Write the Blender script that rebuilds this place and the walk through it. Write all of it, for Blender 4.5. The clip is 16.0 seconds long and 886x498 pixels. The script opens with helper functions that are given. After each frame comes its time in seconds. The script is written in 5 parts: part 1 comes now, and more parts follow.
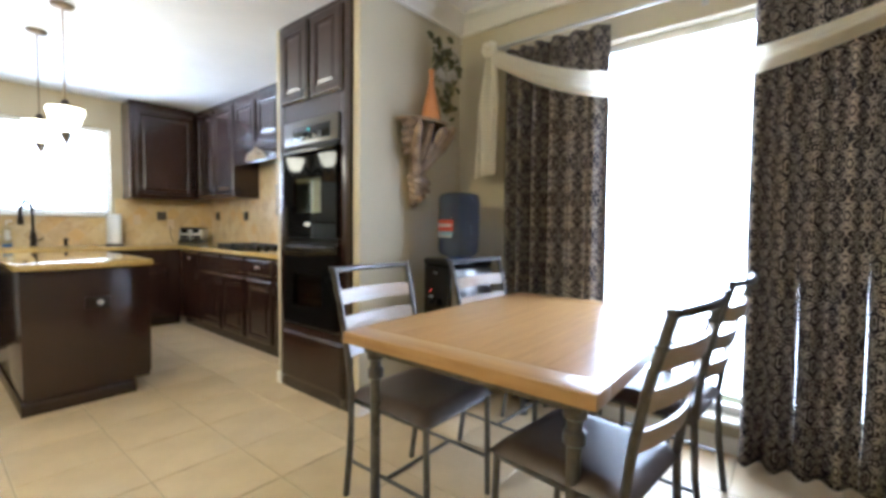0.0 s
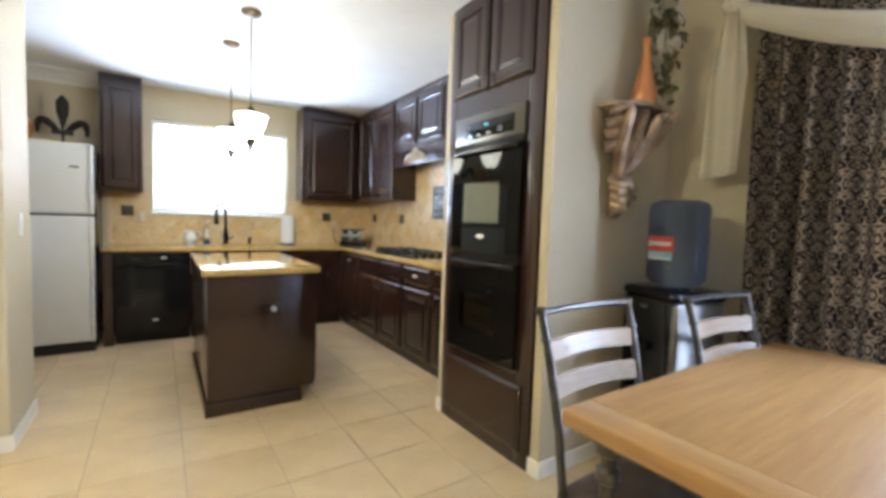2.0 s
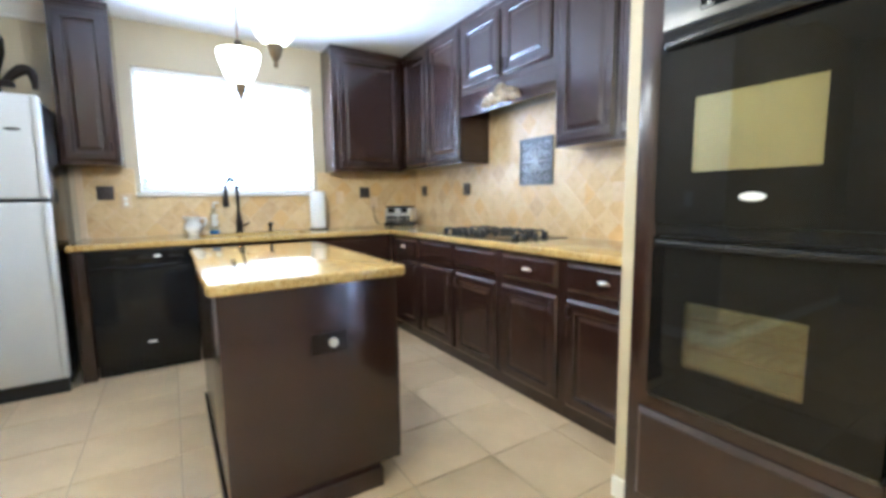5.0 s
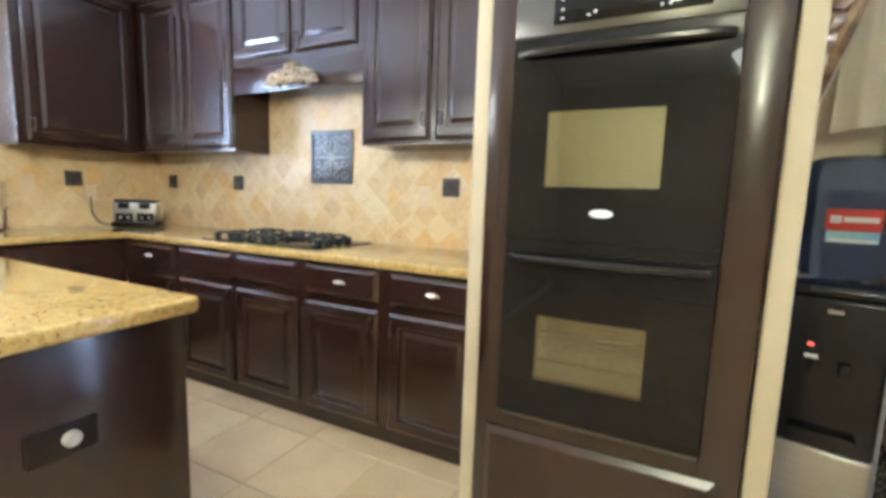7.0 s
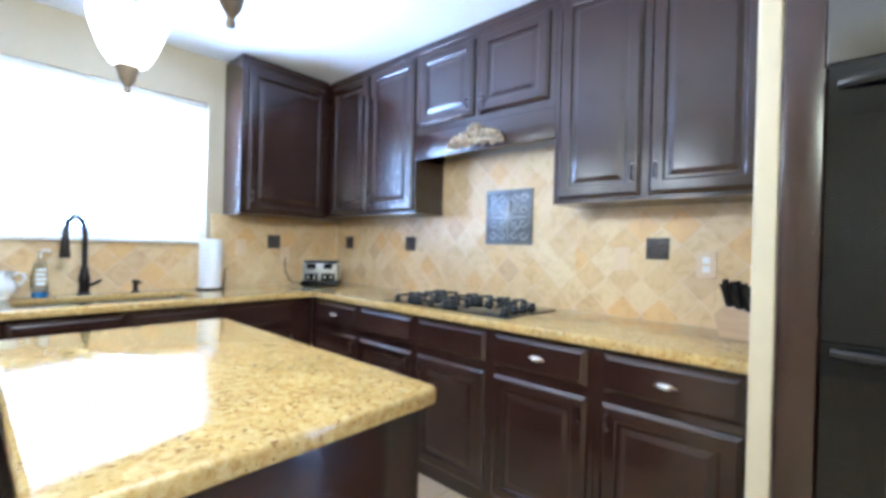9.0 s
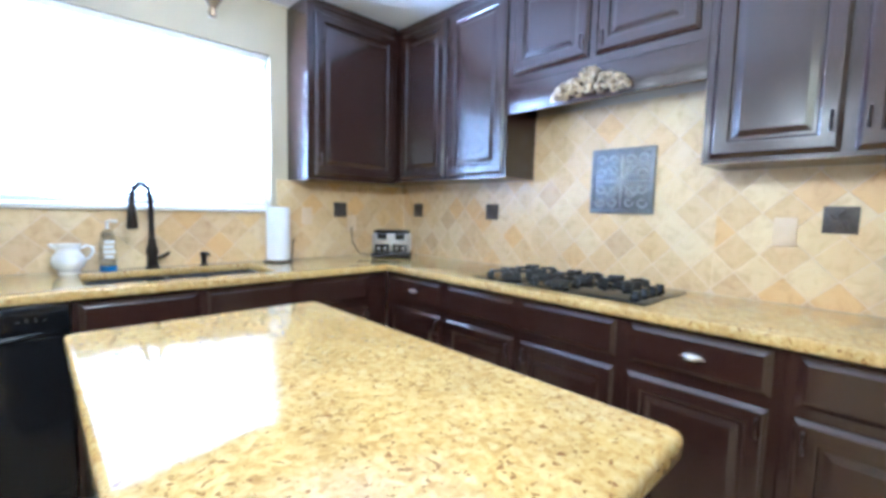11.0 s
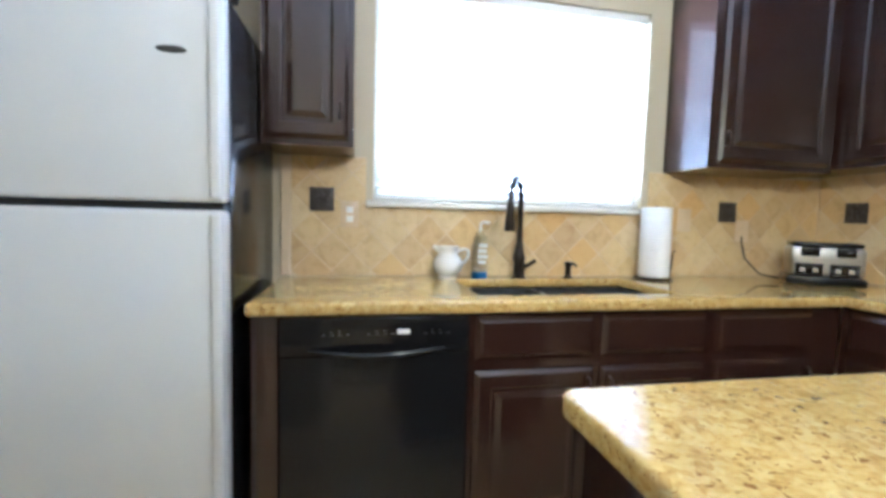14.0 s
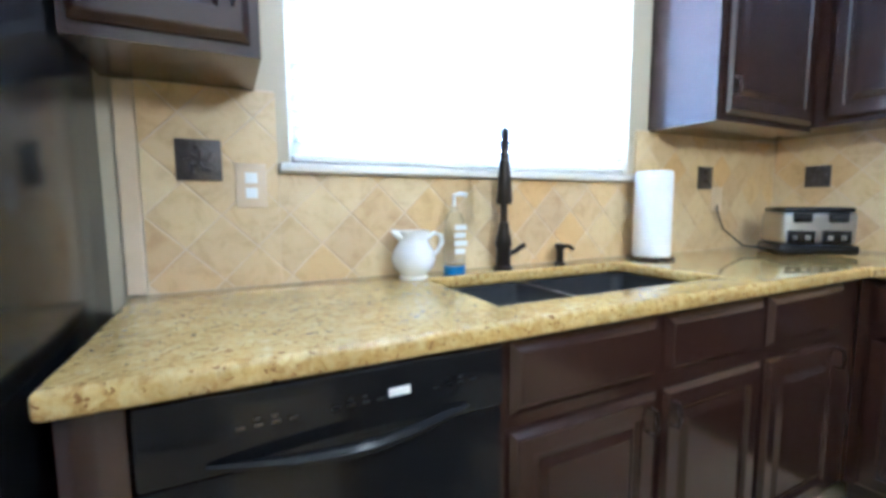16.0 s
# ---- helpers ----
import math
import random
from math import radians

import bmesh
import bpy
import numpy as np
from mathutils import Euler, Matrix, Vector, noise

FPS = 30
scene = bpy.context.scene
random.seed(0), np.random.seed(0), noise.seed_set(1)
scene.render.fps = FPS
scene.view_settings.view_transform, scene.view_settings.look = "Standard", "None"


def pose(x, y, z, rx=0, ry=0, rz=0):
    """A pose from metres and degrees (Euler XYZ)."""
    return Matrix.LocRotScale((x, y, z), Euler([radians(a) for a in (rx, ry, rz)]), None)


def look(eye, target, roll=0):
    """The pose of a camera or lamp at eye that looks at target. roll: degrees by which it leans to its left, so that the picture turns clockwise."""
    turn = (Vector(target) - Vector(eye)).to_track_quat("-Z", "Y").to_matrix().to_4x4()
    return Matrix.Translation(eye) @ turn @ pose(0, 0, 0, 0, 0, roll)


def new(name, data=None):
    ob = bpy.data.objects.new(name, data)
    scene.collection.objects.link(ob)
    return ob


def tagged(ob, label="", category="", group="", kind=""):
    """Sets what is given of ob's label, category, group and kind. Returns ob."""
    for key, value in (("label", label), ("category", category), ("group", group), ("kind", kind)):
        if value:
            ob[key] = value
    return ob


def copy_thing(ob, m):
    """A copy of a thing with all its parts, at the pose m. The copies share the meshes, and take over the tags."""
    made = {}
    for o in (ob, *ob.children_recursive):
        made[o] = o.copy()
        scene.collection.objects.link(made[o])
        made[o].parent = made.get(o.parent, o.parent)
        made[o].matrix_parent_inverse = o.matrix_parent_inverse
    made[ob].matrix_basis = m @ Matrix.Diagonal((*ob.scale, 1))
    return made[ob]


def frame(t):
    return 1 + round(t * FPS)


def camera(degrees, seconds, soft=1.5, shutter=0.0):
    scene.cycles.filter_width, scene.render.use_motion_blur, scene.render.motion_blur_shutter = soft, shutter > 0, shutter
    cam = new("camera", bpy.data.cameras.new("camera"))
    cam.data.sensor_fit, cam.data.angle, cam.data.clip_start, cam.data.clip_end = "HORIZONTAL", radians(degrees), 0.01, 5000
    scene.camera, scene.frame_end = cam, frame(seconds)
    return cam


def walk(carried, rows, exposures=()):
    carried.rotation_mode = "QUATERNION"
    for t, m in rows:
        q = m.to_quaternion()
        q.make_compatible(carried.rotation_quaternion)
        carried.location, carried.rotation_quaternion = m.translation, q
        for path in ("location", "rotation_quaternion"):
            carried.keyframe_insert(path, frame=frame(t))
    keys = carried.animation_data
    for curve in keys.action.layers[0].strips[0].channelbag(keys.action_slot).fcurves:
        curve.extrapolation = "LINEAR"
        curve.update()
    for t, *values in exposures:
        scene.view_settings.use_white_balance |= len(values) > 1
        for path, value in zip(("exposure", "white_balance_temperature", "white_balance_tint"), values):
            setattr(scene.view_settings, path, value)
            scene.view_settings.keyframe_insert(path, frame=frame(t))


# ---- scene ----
cam = camera(91.5, 16.0, soft=3.6)
PATH = [
    (0, (-2.541, -6.077, 1.166), (-0.993, -4.815, 1.061), 0.74),
    (0.5, (-2.544, -5.951, 1.156), (-0.999, -4.685, 1.050), 1.36),
    (1, (-2.572, -5.803, 1.201), (-1.071, -4.488, 1.062), 1.27),
    (1.5, (-2.490, -5.691, 1.219), (-1.178, -4.188, 1.085), 1.77),
    (2, (-2.403, -5.490, 1.244), (-1.304, -3.824, 1.117), 1.95),
    (2.5, (-2.392, -5.226, 1.238), (-1.453, -3.463, 1.136), 2.12),
    (3, (-2.391, -4.991, 1.268), (-1.574, -3.168, 1.172), 1.68),
    (3.2, (-2.395, -4.904, 1.252), (-1.613, -3.065, 1.174), 1.77),
    (5.3, (-2.232, -4.033, 1.158), (-1.060, -2.438, 0.873), -1.08),
    (5.5, (-2.209, -3.970, 1.146), (-0.939, -2.456, 0.834), -0.94),
    (6, (-2.190, -3.861, 1.129), (-0.693, -2.579, 0.793), -0.05),
    (6.5, (-2.234, -3.773, 1.169), (-0.535, -2.767, 0.847), 1.53),
    (7, (-2.247, -3.709, 1.201), (-0.455, -2.853, 0.964), 1.93),
    (7.5, (-2.263, -3.661, 1.243), (-0.467, -2.794, 1.093), 1.55),
    (8, (-2.292, -3.606, 1.290), (-0.560, -2.610, 1.185), 1.02),
    (8.5, (-2.314, -3.498, 1.278), (-0.690, -2.331, 1.235), 0.91),
    (9, (-2.246, -3.302, 1.241), (-0.760, -1.963, 1.231), 1.46),
    (9.5, (-2.208, -3.101, 1.214), (-0.840, -1.642, 1.186), 0.91),
    (9.7, (-2.214, -3.029, 1.235), (-0.853, -1.565, 1.173), 0.67),
    (11.8, (-2.286, -2.619, 1.256), (-0.907, -1.181, 1.075), 1.58),
    (12, (-2.323, -2.539, 1.225), (-0.952, -1.092, 1.070), 1.65),
    (12.5, (-2.314, -2.500, 1.250), (-1.117, -0.907, 1.074), 2.81),
    (13, (-2.322, -2.476, 1.243), (-1.458, -0.681, 1.068), 2.64),
    (13.5, (-2.411, -2.269, 1.196), (-1.814, -0.366, 1.057), 1.81),
    (14, (-2.506, -1.982, 1.176), (-2.128, -0.023, 1.036), 1.49),
    (14.5, (-2.527, -1.743, 1.135), (-2.341, 0.245, 1.023), 0.80),
    (15, (-2.541, -1.605, 1.134), (-2.360, 0.383, 1.002), -0.32),
    (15.5, (-2.626, -1.432, 1.151), (-2.090, 0.486, 0.961), 0.18),
    (16, (-2.616, -1.296, 1.130), (-1.727, 0.484, 0.927), -0.34),
]
walk(cam, [(t, look(eye, target, roll)) for t, eye, target, roll in PATH], [(0, 0.12, 4850, 11), (1.5, 0.17, 4900, 11), (2.5, 0.18, 4850, 11), (3.0, 0.50, 4750, 11), (3.2, 0.58, 4700, 11), (5.5, 0.62, 4400, 12), (7, 0.66, 4600, 11), (8.5, 0.68, 4200, 13), (9.7, 0.70, 4050, 13), (12.5, 0.88, 4000, 13), (13, 0.84, 4050, 13), (14.5, 0.46, 4550, 11), (15.5, 0.50, 4400, 11), (16, 0.78, 4050, 11)])

# ---- world and large lights ----
world = bpy.data.worlds.new("sky")
scene.world = world
world.use_nodes = True
wn = world.node_tree.nodes
sky = wn.new("ShaderNodeTexSky")
sky.sky_type, sky.sun_disc = "NISHITA", False
sky.sun_elevation, sky.sun_rotation = radians(50), radians(215)
world.node_tree.links.new(sky.outputs[0], wn["Background"].inputs[0])
wn["Background"].inputs[1].default_value = 0.1


def lamp(name, kind, energy, m, color=(1, 1, 1), size=(1, 1), label=""):
    data = bpy.data.lights.new(name, kind)
    data.energy, data.color = energy, color
    if kind == "AREA":
        data.shape, data.size, data.size_y = "RECTANGLE", size[0], size[1]
    elif kind == "POINT":
        data.shadow_soft_size = size[0]
    else:
        data.angle = size[0]
    ob = new(name, data)
    ob.matrix_world = m
    return ob


lamp("sun", "SUN", 3.0, look((0, 0, 10), (5.0, 7.0, -2.0)), (1, 0.95, 0.88), (radians(0.5), 0))
lamp("daylight_kitchen", "AREA", 200, look((-1.775, 0.30, 1.75), (-1.775, -3, 1.55)), (0.93, 0.97, 1.0), (1.42, 1.05))
lamp("daylight_dining", "AREA", 190, look((0.42, -5.85, 1.3), (-3, -5.85, 1.2)), (0.96, 0.98, 1.0), (2.3, 2.2))
lamp("pendant_glow_near", "POINT", 17, pose(-1.90, -2.41, 1.80), (1, 0.82, 0.54), (0.05, 0))
lamp("pendant_glow_far", "POINT", 17, pose(-1.935, -1.77, 1.80), (1, 0.82, 0.54), (0.05, 0))
lamp("ceiling_glow", "POINT", 85, pose(-3.65, -4.35, 2.32), (1, 0.81, 0.37), (0.12, 0))

# ---- materials ----


def links(m):
    return m.node_tree.links.new


def shader(name, rough=0.5, metal=0.0, coat=0.0, spec=0.5):
    m = bpy.data.materials.new(name)
    m.use_nodes = True
    b = m.node_tree.nodes["Principled BSDF"]
    b.inputs["Roughness"].default_value = rough
    b.inputs["Metallic"].default_value = metal
    b.inputs["Coat Weight"].default_value = coat
    b.inputs["Coat Roughness"].default_value = 0.08
    b.inputs["Specular IOR Level"].default_value = spec
    return m, b


def node(m, kind, **inputs):
    n = m.node_tree.nodes.new(kind)
    for k, v in inputs.items():
        n.inputs[k.replace("_", " ")].default_value = v
    return n


def ramp(m, fac, stops, interpolation="LINEAR"):
    n = node(m, "ShaderNodeValToRGB")
    n.color_ramp.interpolation = interpolation
    while len(n.color_ramp.elements) < len(stops):
        n.color_ramp.elements.new(0.5)
    for e, (p, c) in zip(n.color_ramp.elements, stops):
        e.position, e.color = p, (*c, 1)
    links(m)(fac, n.inputs[0])
    return n.outputs[0]


def mat(name, c1, c2=None, scale=5.0, rough=0.5, metal=0.0, bump=0.0, grain=80.0, coat=0.0, spec=0.5, stretch=(1, 1, 1), vary=0.0, rough2=None, coat_rough=0.08):
    """Two-scale mottled surface."""
    m, b = shader(name, rough, metal, coat, spec)
    b.inputs["Coat Roughness"].default_value = coat_rough
    L = links(m)
    tc = node(m, "ShaderNodeTexCoord")
    mp = node(m, "ShaderNodeMapping", Scale=stretch)
    L(tc.outputs["Object"], mp.inputs[0])
    big = node(m, "ShaderNodeTexNoise", Scale=scale, Detail=8.0, Roughness=0.62)
    L(mp.outputs[0], big.inputs["Vector"])
    c2 = c2 or tuple(min(1, v * 0.8) for v in c1)
    col = ramp(m, big.outputs[0], [(0.32, c2), (0.68, c1)])
    if vary:
        oi = node(m, "ShaderNodeObjectInfo")
        hs = node(m, "ShaderNodeHueSaturation")
        mr = node(m, "ShaderNodeMapRange")
        mr.inputs["To Min"].default_value, mr.inputs["To Max"].default_value = 1 - vary, 1 + vary
        L(oi.outputs["Random"], mr.inputs["Value"])
        L(mr.outputs[0], hs.inputs["Value"])
        L(col, hs.inputs["Color"])
        col = hs.outputs[0]
    L(col, b.inputs["Base Color"])
    fine = node(m, "ShaderNodeTexNoise", Scale=grain, Detail=4.0)
    L(mp.outputs[0], fine.inputs["Vector"])
    if rough2 is not None:
        rr = node(m, "ShaderNodeMapRange")
        rr.inputs["To Min"].default_value, rr.inputs["To Max"].default_value = rough, rough2
        L(big.outputs[0], rr.inputs["Value"])
        L(rr.outputs[0], b.inputs["Roughness"])
    if bump:
        bp = node(m, "ShaderNodeBump", Strength=bump, Distance=0.004)
        L(fine.outputs[0], bp.inputs["Height"])
        L(bp.outputs[0], b.inputs["Normal"])
    return m


def glass(name, color=(1, 1, 1), rough=0.0, ior=1.45):
    m, b = shader(name, rough)
    b.inputs["Base Color"].default_value = (*color, 1)
    b.inputs["Transmission Weight"].default_value = 1
    b.inputs["IOR"].default_value = ior
    return m


def glowing(name, color, strength, base=(0.8, 0.8, 0.8)):
    m, b = shader(name, 0.3)
    b.inputs["Base Color"].default_value = (*base, 1)
    b.inputs["Emission Color"].default_value = (*color, 1)
    b.inputs["Emission Strength"].default_value = strength
    return m


def granite():
    """Golden stone with brown flecks and pale crystals."""
    m, b = shader("granite", 0.06, 0, 0.3)
    L = links(m)
    tc = node(m, "ShaderNodeTexCoord")
    n1 = node(m, "ShaderNodeTexNoise", Scale=70.0, Detail=3.0, Roughness=0.6, Distortion=0.6)
    n2 = node(m, "ShaderNodeTexNoise", Scale=7.0, Detail=4.0)
    n3 = node(m, "ShaderNodeTexNoise", Scale=82.0, Detail=2.0, Roughness=0.5, Distortion=0.5)
    v = node(m, "ShaderNodeTexVoronoi", Scale=62.0)
    for n in (n1, n2, n3, v):
        L(tc.outputs["Object"], n.inputs["Vector"])
    base = ramp(m, n1.outputs[0], [(0.36, (0.36, 0.22, 0.07)), (0.45, (0.50, 0.35, 0.13)), (0.53, (0.57, 0.425, 0.18)), (0.63, (0.66, 0.54, 0.29)), (0.72, (0.46, 0.36, 0.21))])
    cells = ramp(m, v.outputs["Color"], [(0.0, (0.40, 0.26, 0.10)), (0.35, (0.60, 0.45, 0.19)), (0.7, (0.68, 0.55, 0.28)), (1.0, (0.78, 0.70, 0.48))])
    mx = node(m, "ShaderNodeMixRGB", Fac=0.45)
    L(base, mx.inputs[1]), L(cells, mx.inputs[2])
    fleck = ramp(m, n3.outputs[0], [(0.33, (1, 1, 1)), (0.37, (0, 0, 0))])
    fm = node(m, "ShaderNodeMixRGB")
    fm.inputs[2].default_value = (0.27, 0.155, 0.060, 1)
    L(fleck, fm.inputs[0]), L(mx.outputs[0], fm.inputs[1])
    tone = ramp(m, n2.outputs[0], [(0.3, (0.70, 0.63, 0.43)), (0.7, (0.87, 0.81, 0.57))])
    mu = node(m, "ShaderNodeMixRGB", Fac=1.0)
    mu.blend_type = "MULTIPLY"
    L(fm.outputs[0], mu.inputs[1]), L(tone, mu.inputs[2])
    L(mu.outputs[0], b.inputs["Base Color"])
    return m


def travertine():
    """Tumbled stone tiles that differ from piece to piece."""
    m, b = shader("travertine", 0.38)
    L = links(m)
    tc, oi = node(m, "ShaderNodeTexCoord"), node(m, "ShaderNodeObjectInfo")
    tone = ramp(m, oi.outputs["Random"], [(0.0, (0.640, 0.490, 0.246)), (0.14, (0.680, 0.550, 0.307)), (0.28, (0.600, 0.445, 0.223)), (0.42, (0.670, 0.530, 0.279)), (0.56, (0.555, 0.410, 0.223)), (0.68, (0.650, 0.475, 0.214)), (0.78, (0.680, 0.565, 0.335)), (0.88, (0.615, 0.455, 0.233)), (0.96, (0.640, 0.435, 0.177))])
    add = node(m, "ShaderNodeVectorMath")
    L(tc.outputs["Object"], add.inputs[0])
    L(oi.outputs["Location"], add.inputs[1])
    n1 = node(m, "ShaderNodeTexNoise", Scale=16.0, Detail=7.0, Roughness=0.65, Distortion=0.8)
    L(add.outputs[0], n1.inputs["Vector"])
    cloud = ramp(m, n1.outputs[0], [(0.3, (0.76, 0.67, 0.56)), (0.5, (0.96, 0.92, 0.86)), (0.72, (1.0, 1.0, 1.0))])
    mu = node(m, "ShaderNodeMixRGB", Fac=0.9)
    mu.blend_type = "MULTIPLY"
    L(tone, mu.inputs[1]), L(cloud, mu.inputs[2])
    L(mu.outputs[0], b.inputs["Base Color"])
    bp = node(m, "ShaderNodeBump", Strength=0.25, Distance=0.003)
    L(n1.outputs[0], bp.inputs["Height"])
    L(bp.outputs[0], b.inputs["Normal"])
    return m


def damask():
    """Dark cloth with a pale scrolled figure."""
    m, b = shader("damask", 0.75, 0, 0, 0.2)
    L = links(m)
    tc = node(m, "ShaderNodeTexCoord")
    sep = node(m, "ShaderNodeSeparateXYZ")
    L(tc.outputs["UV"], sep.inputs[0])

    def calc(op, p, q=None):
        n = node(m, "ShaderNodeMath")
        n.operation = op
        for i, v in enumerate((p, q)):
            if isinstance(v, (int, float)):
                n.inputs[i].default_value = v
            elif v is not None:
                L(v, n.inputs[i])
        return n.outputs[0]
    # mirrored repeats 0.11 m wide and 0.22 m high, each with two scrolls
    u, v = calc("PINGPONG", sep.outputs[0], 0.056), calc("PINGPONG", sep.outputs[1], 0.112)
    cell = node(m, "ShaderNodeCombineXYZ")
    L(u, cell.inputs[0]), L(v, cell.inputs[1])
    drift = node(m, "ShaderNodeTexNoise", Scale=23.0, Detail=1.0)
    L(cell.outputs[0], drift.inputs["Vector"])
    dsep = node(m, "ShaderNodeSeparateXYZ")
    L(drift.outputs["Color"], dsep.inputs[0])
    p = calc("ADD", calc("SUBTRACT", u, 0.023), calc("MULTIPLY", calc("SUBTRACT", dsep.outputs[0], 0.5), 0.105))
    q = calc("ADD", calc("SUBTRACT", calc("PINGPONG", v, 0.058), 0.028), calc("MULTIPLY", calc("SUBTRACT", dsep.outputs[1], 0.5), 0.105))
    r = calc("SQRT", calc("ADD", calc("MULTIPLY", p, p), calc("MULTIPLY", q, q)))
    turn = calc("ADD", calc("ARCTAN2", q, p), calc("MULTIPLY", r, 2 * math.pi / 0.025))
    figure = calc("ADD", calc("SINE", turn), calc("MULTIPLY", calc("SUBTRACT", dsep.outputs[2], 0.5), 2.6))
    col = ramp(m, figure, [(0.02, (0.016, 0.013, 0.018)), (0.14, (0.34, 0.28, 0.215))])
    L(col, b.inputs["Base Color"])
    tr = node(m, "ShaderNodeBsdfTranslucent")
    L(col, tr.inputs[0])
    mix = node(m, "ShaderNodeMixShader", Fac=0.28)
    out = m.node_tree.nodes["Material Output"]
    L(b.outputs[0], mix.inputs[1]), L(tr.outputs[0], mix.inputs[2]), L(mix.outputs[0], out.inputs[0])
    return m


def cloth(name, color, amount):
    m, b = shader(name, 0.8, 0, 0, 0.2)
    L = links(m)
    b.inputs["Base Color"].default_value = (*color, 1)
    tr = node(m, "ShaderNodeBsdfTranslucent", Color=(*color, 1))
    mix = node(m, "ShaderNodeMixShader", Fac=amount)
    n = node(m, "ShaderNodeTexNoise", Scale=300.0)
    bp = node(m, "ShaderNodeBump", Strength=0.2, Distance=0.002)
    L(n.outputs[0], bp.inputs["Height"]), L(bp.outputs[0], b.inputs["Normal"])
    out = m.node_tree.nodes["Material Output"]
    L(b.outputs[0], mix.inputs[1]), L(tr.outputs[0], mix.inputs[2]), L(mix.outputs[0], out.inputs[0])
    return m


WALL = mat("wall_paint", (0.51, 0.443, 0.298), (0.48, 0.413, 0.275), 2.0, 0.62, bump=0.12, grain=220)
CEIL = mat("ceiling_paint", (0.82, 0.81, 0.78), (0.78, 0.77, 0.74), 3.0, 0.9, bump=0.35, grain=140)
TRIM = mat("white_trim", (0.78, 0.75, 0.68), (0.74, 0.71, 0.64), 4.0, 0.35)
WOOD = mat("espresso_wood", (0.0300, 0.0128, 0.0086), (0.0200, 0.0084, 0.0060), 3.0, 0.19, bump=0.006, grain=30, coat=0.35, stretch=(5, 5, 0.8), rough2=0.27, coat_rough=0.10)
GRANITE = granite()
TILE = travertine()
FLOOR = mat("floor_tile", (0.60, 0.465, 0.275), (0.50, 0.372, 0.205), 3.2, 0.26, bump=0.03, grain=24, vary=0.05, rough2=0.40)
GROUT = mat("grout", (0.49, 0.39, 0.255), (0.43, 0.34, 0.22), 12, 0.9, bump=0.2, grain=200)
SPLASH_GROUT = mat("splash_grout", (0.66, 0.535, 0.355), (0.60, 0.475, 0.305), 12, 0.9, bump=0.2, grain=200)
BLACK = mat("black_enamel", (0.008, 0.008, 0.009), (0.006, 0.006, 0.007), 4, 0.16, spec=0.35)
BLACKGLASS = mat("black_glass", (0.006, 0.006, 0.006), (0.005, 0.005, 0.005), 3, 0.035, spec=0.32)


def coated_pane(name, mirror):
    """Dim oven glass with a mirror coating."""
    m, b = shader(name, 0.0)
    L = links(m)
    b.inputs["Base Color"].default_value = (0.50, 0.51, 0.47, 1)
    b.inputs["Transmission Weight"].default_value = 1
    # the yellow tint puts the warm wall's reflection into the pane's colour
    gl = node(m, "ShaderNodeBsdfGlossy", Color=(0.72, 0.71, 0.48, 1), Roughness=0.03)
    mix = node(m, "ShaderNodeMixShader", Fac=mirror)
    out = m.node_tree.nodes["Material Output"]
    L(b.outputs[0], mix.inputs[1]), L(gl.outputs[0], mix.inputs[2]), L(mix.outputs[0], out.inputs[0])
    return m


# one glass in two strengths: upper pane set to look brightly reflecting, lower dark
OVENPANE = coated_pane("oven_pane", 0.48)
DIMPANE = coated_pane("dim_oven_pane", 0.14)
CAVITY = mat("oven_lining", (0.24, 0.24, 0.22), (0.17, 0.17, 0.16), 6, 0.35)
IRON = mat("cast_iron", (0.016, 0.016, 0.017), (0.010, 0.010, 0.011), 20, 0.45, bump=0.3, grain=200)
STEEL = mat("brushed_steel", (0.46, 0.45, 0.43), (0.40, 0.39, 0.38), 3, 0.28, 1.0, bump=0.05, grain=60, stretch=(1, 1, 25))
DARKSTEEL = mat("smoked_steel", (0.135, 0.128, 0.115), (0.11, 0.104, 0.094), 3, 0.3, 1.0, stretch=(25, 1, 1))
OVENGRIP = mat("dark_grip", (0.045, 0.043, 0.040), (0.035, 0.033, 0.031), 3, 0.24, 0.6)
NICKEL = mat("satin_nickel", (0.62, 0.60, 0.56), (0.55, 0.53, 0.5), 8, 0.25, 1.0)
WHITE = mat("fridge_enamel", (0.60, 0.60, 0.585), (0.575, 0.575, 0.56), 2, 0.20, bump=0.012, grain=300)
OFFWHITE = mat("glazed_white", (0.80, 0.79, 0.76), (0.76, 0.75, 0.72), 4, 0.12)
PAPER = mat("paper", (0.84, 0.84, 0.84), (0.80, 0.80, 0.80), 30, 0.95, bump=0.5, grain=120)
ALMOND = mat("almond_plastic", (0.66, 0.52, 0.33), (0.62, 0.48, 0.30), 6, 0.35)
BRONZE = mat("dark_bronze", (0.030, 0.022, 0.017), (0.020, 0.015, 0.012), 14, 0.32, 0.6)
AGEDBRASS = mat("aged_brass", (0.26, 0.20, 0.13), (0.17, 0.13, 0.085), 14, 0.34, 0.7)
PEWTER = mat("pewter_tile", (0.22, 0.22, 0.22), (0.12, 0.12, 0.125), 30, 0.28, 0.8, bump=0.6, grain=90)
ACCENT = mat("slate_accent", (0.085, 0.070, 0.060), (0.045, 0.038, 0.034), 40, 0.35, 0.3, bump=0.8, grain=70)
SILVERED = mat("silvered_relief", (0.55, 0.57, 0.58), (0.30, 0.31, 0.32), 40, 0.3, 0.7, bump=0.3, grain=90)
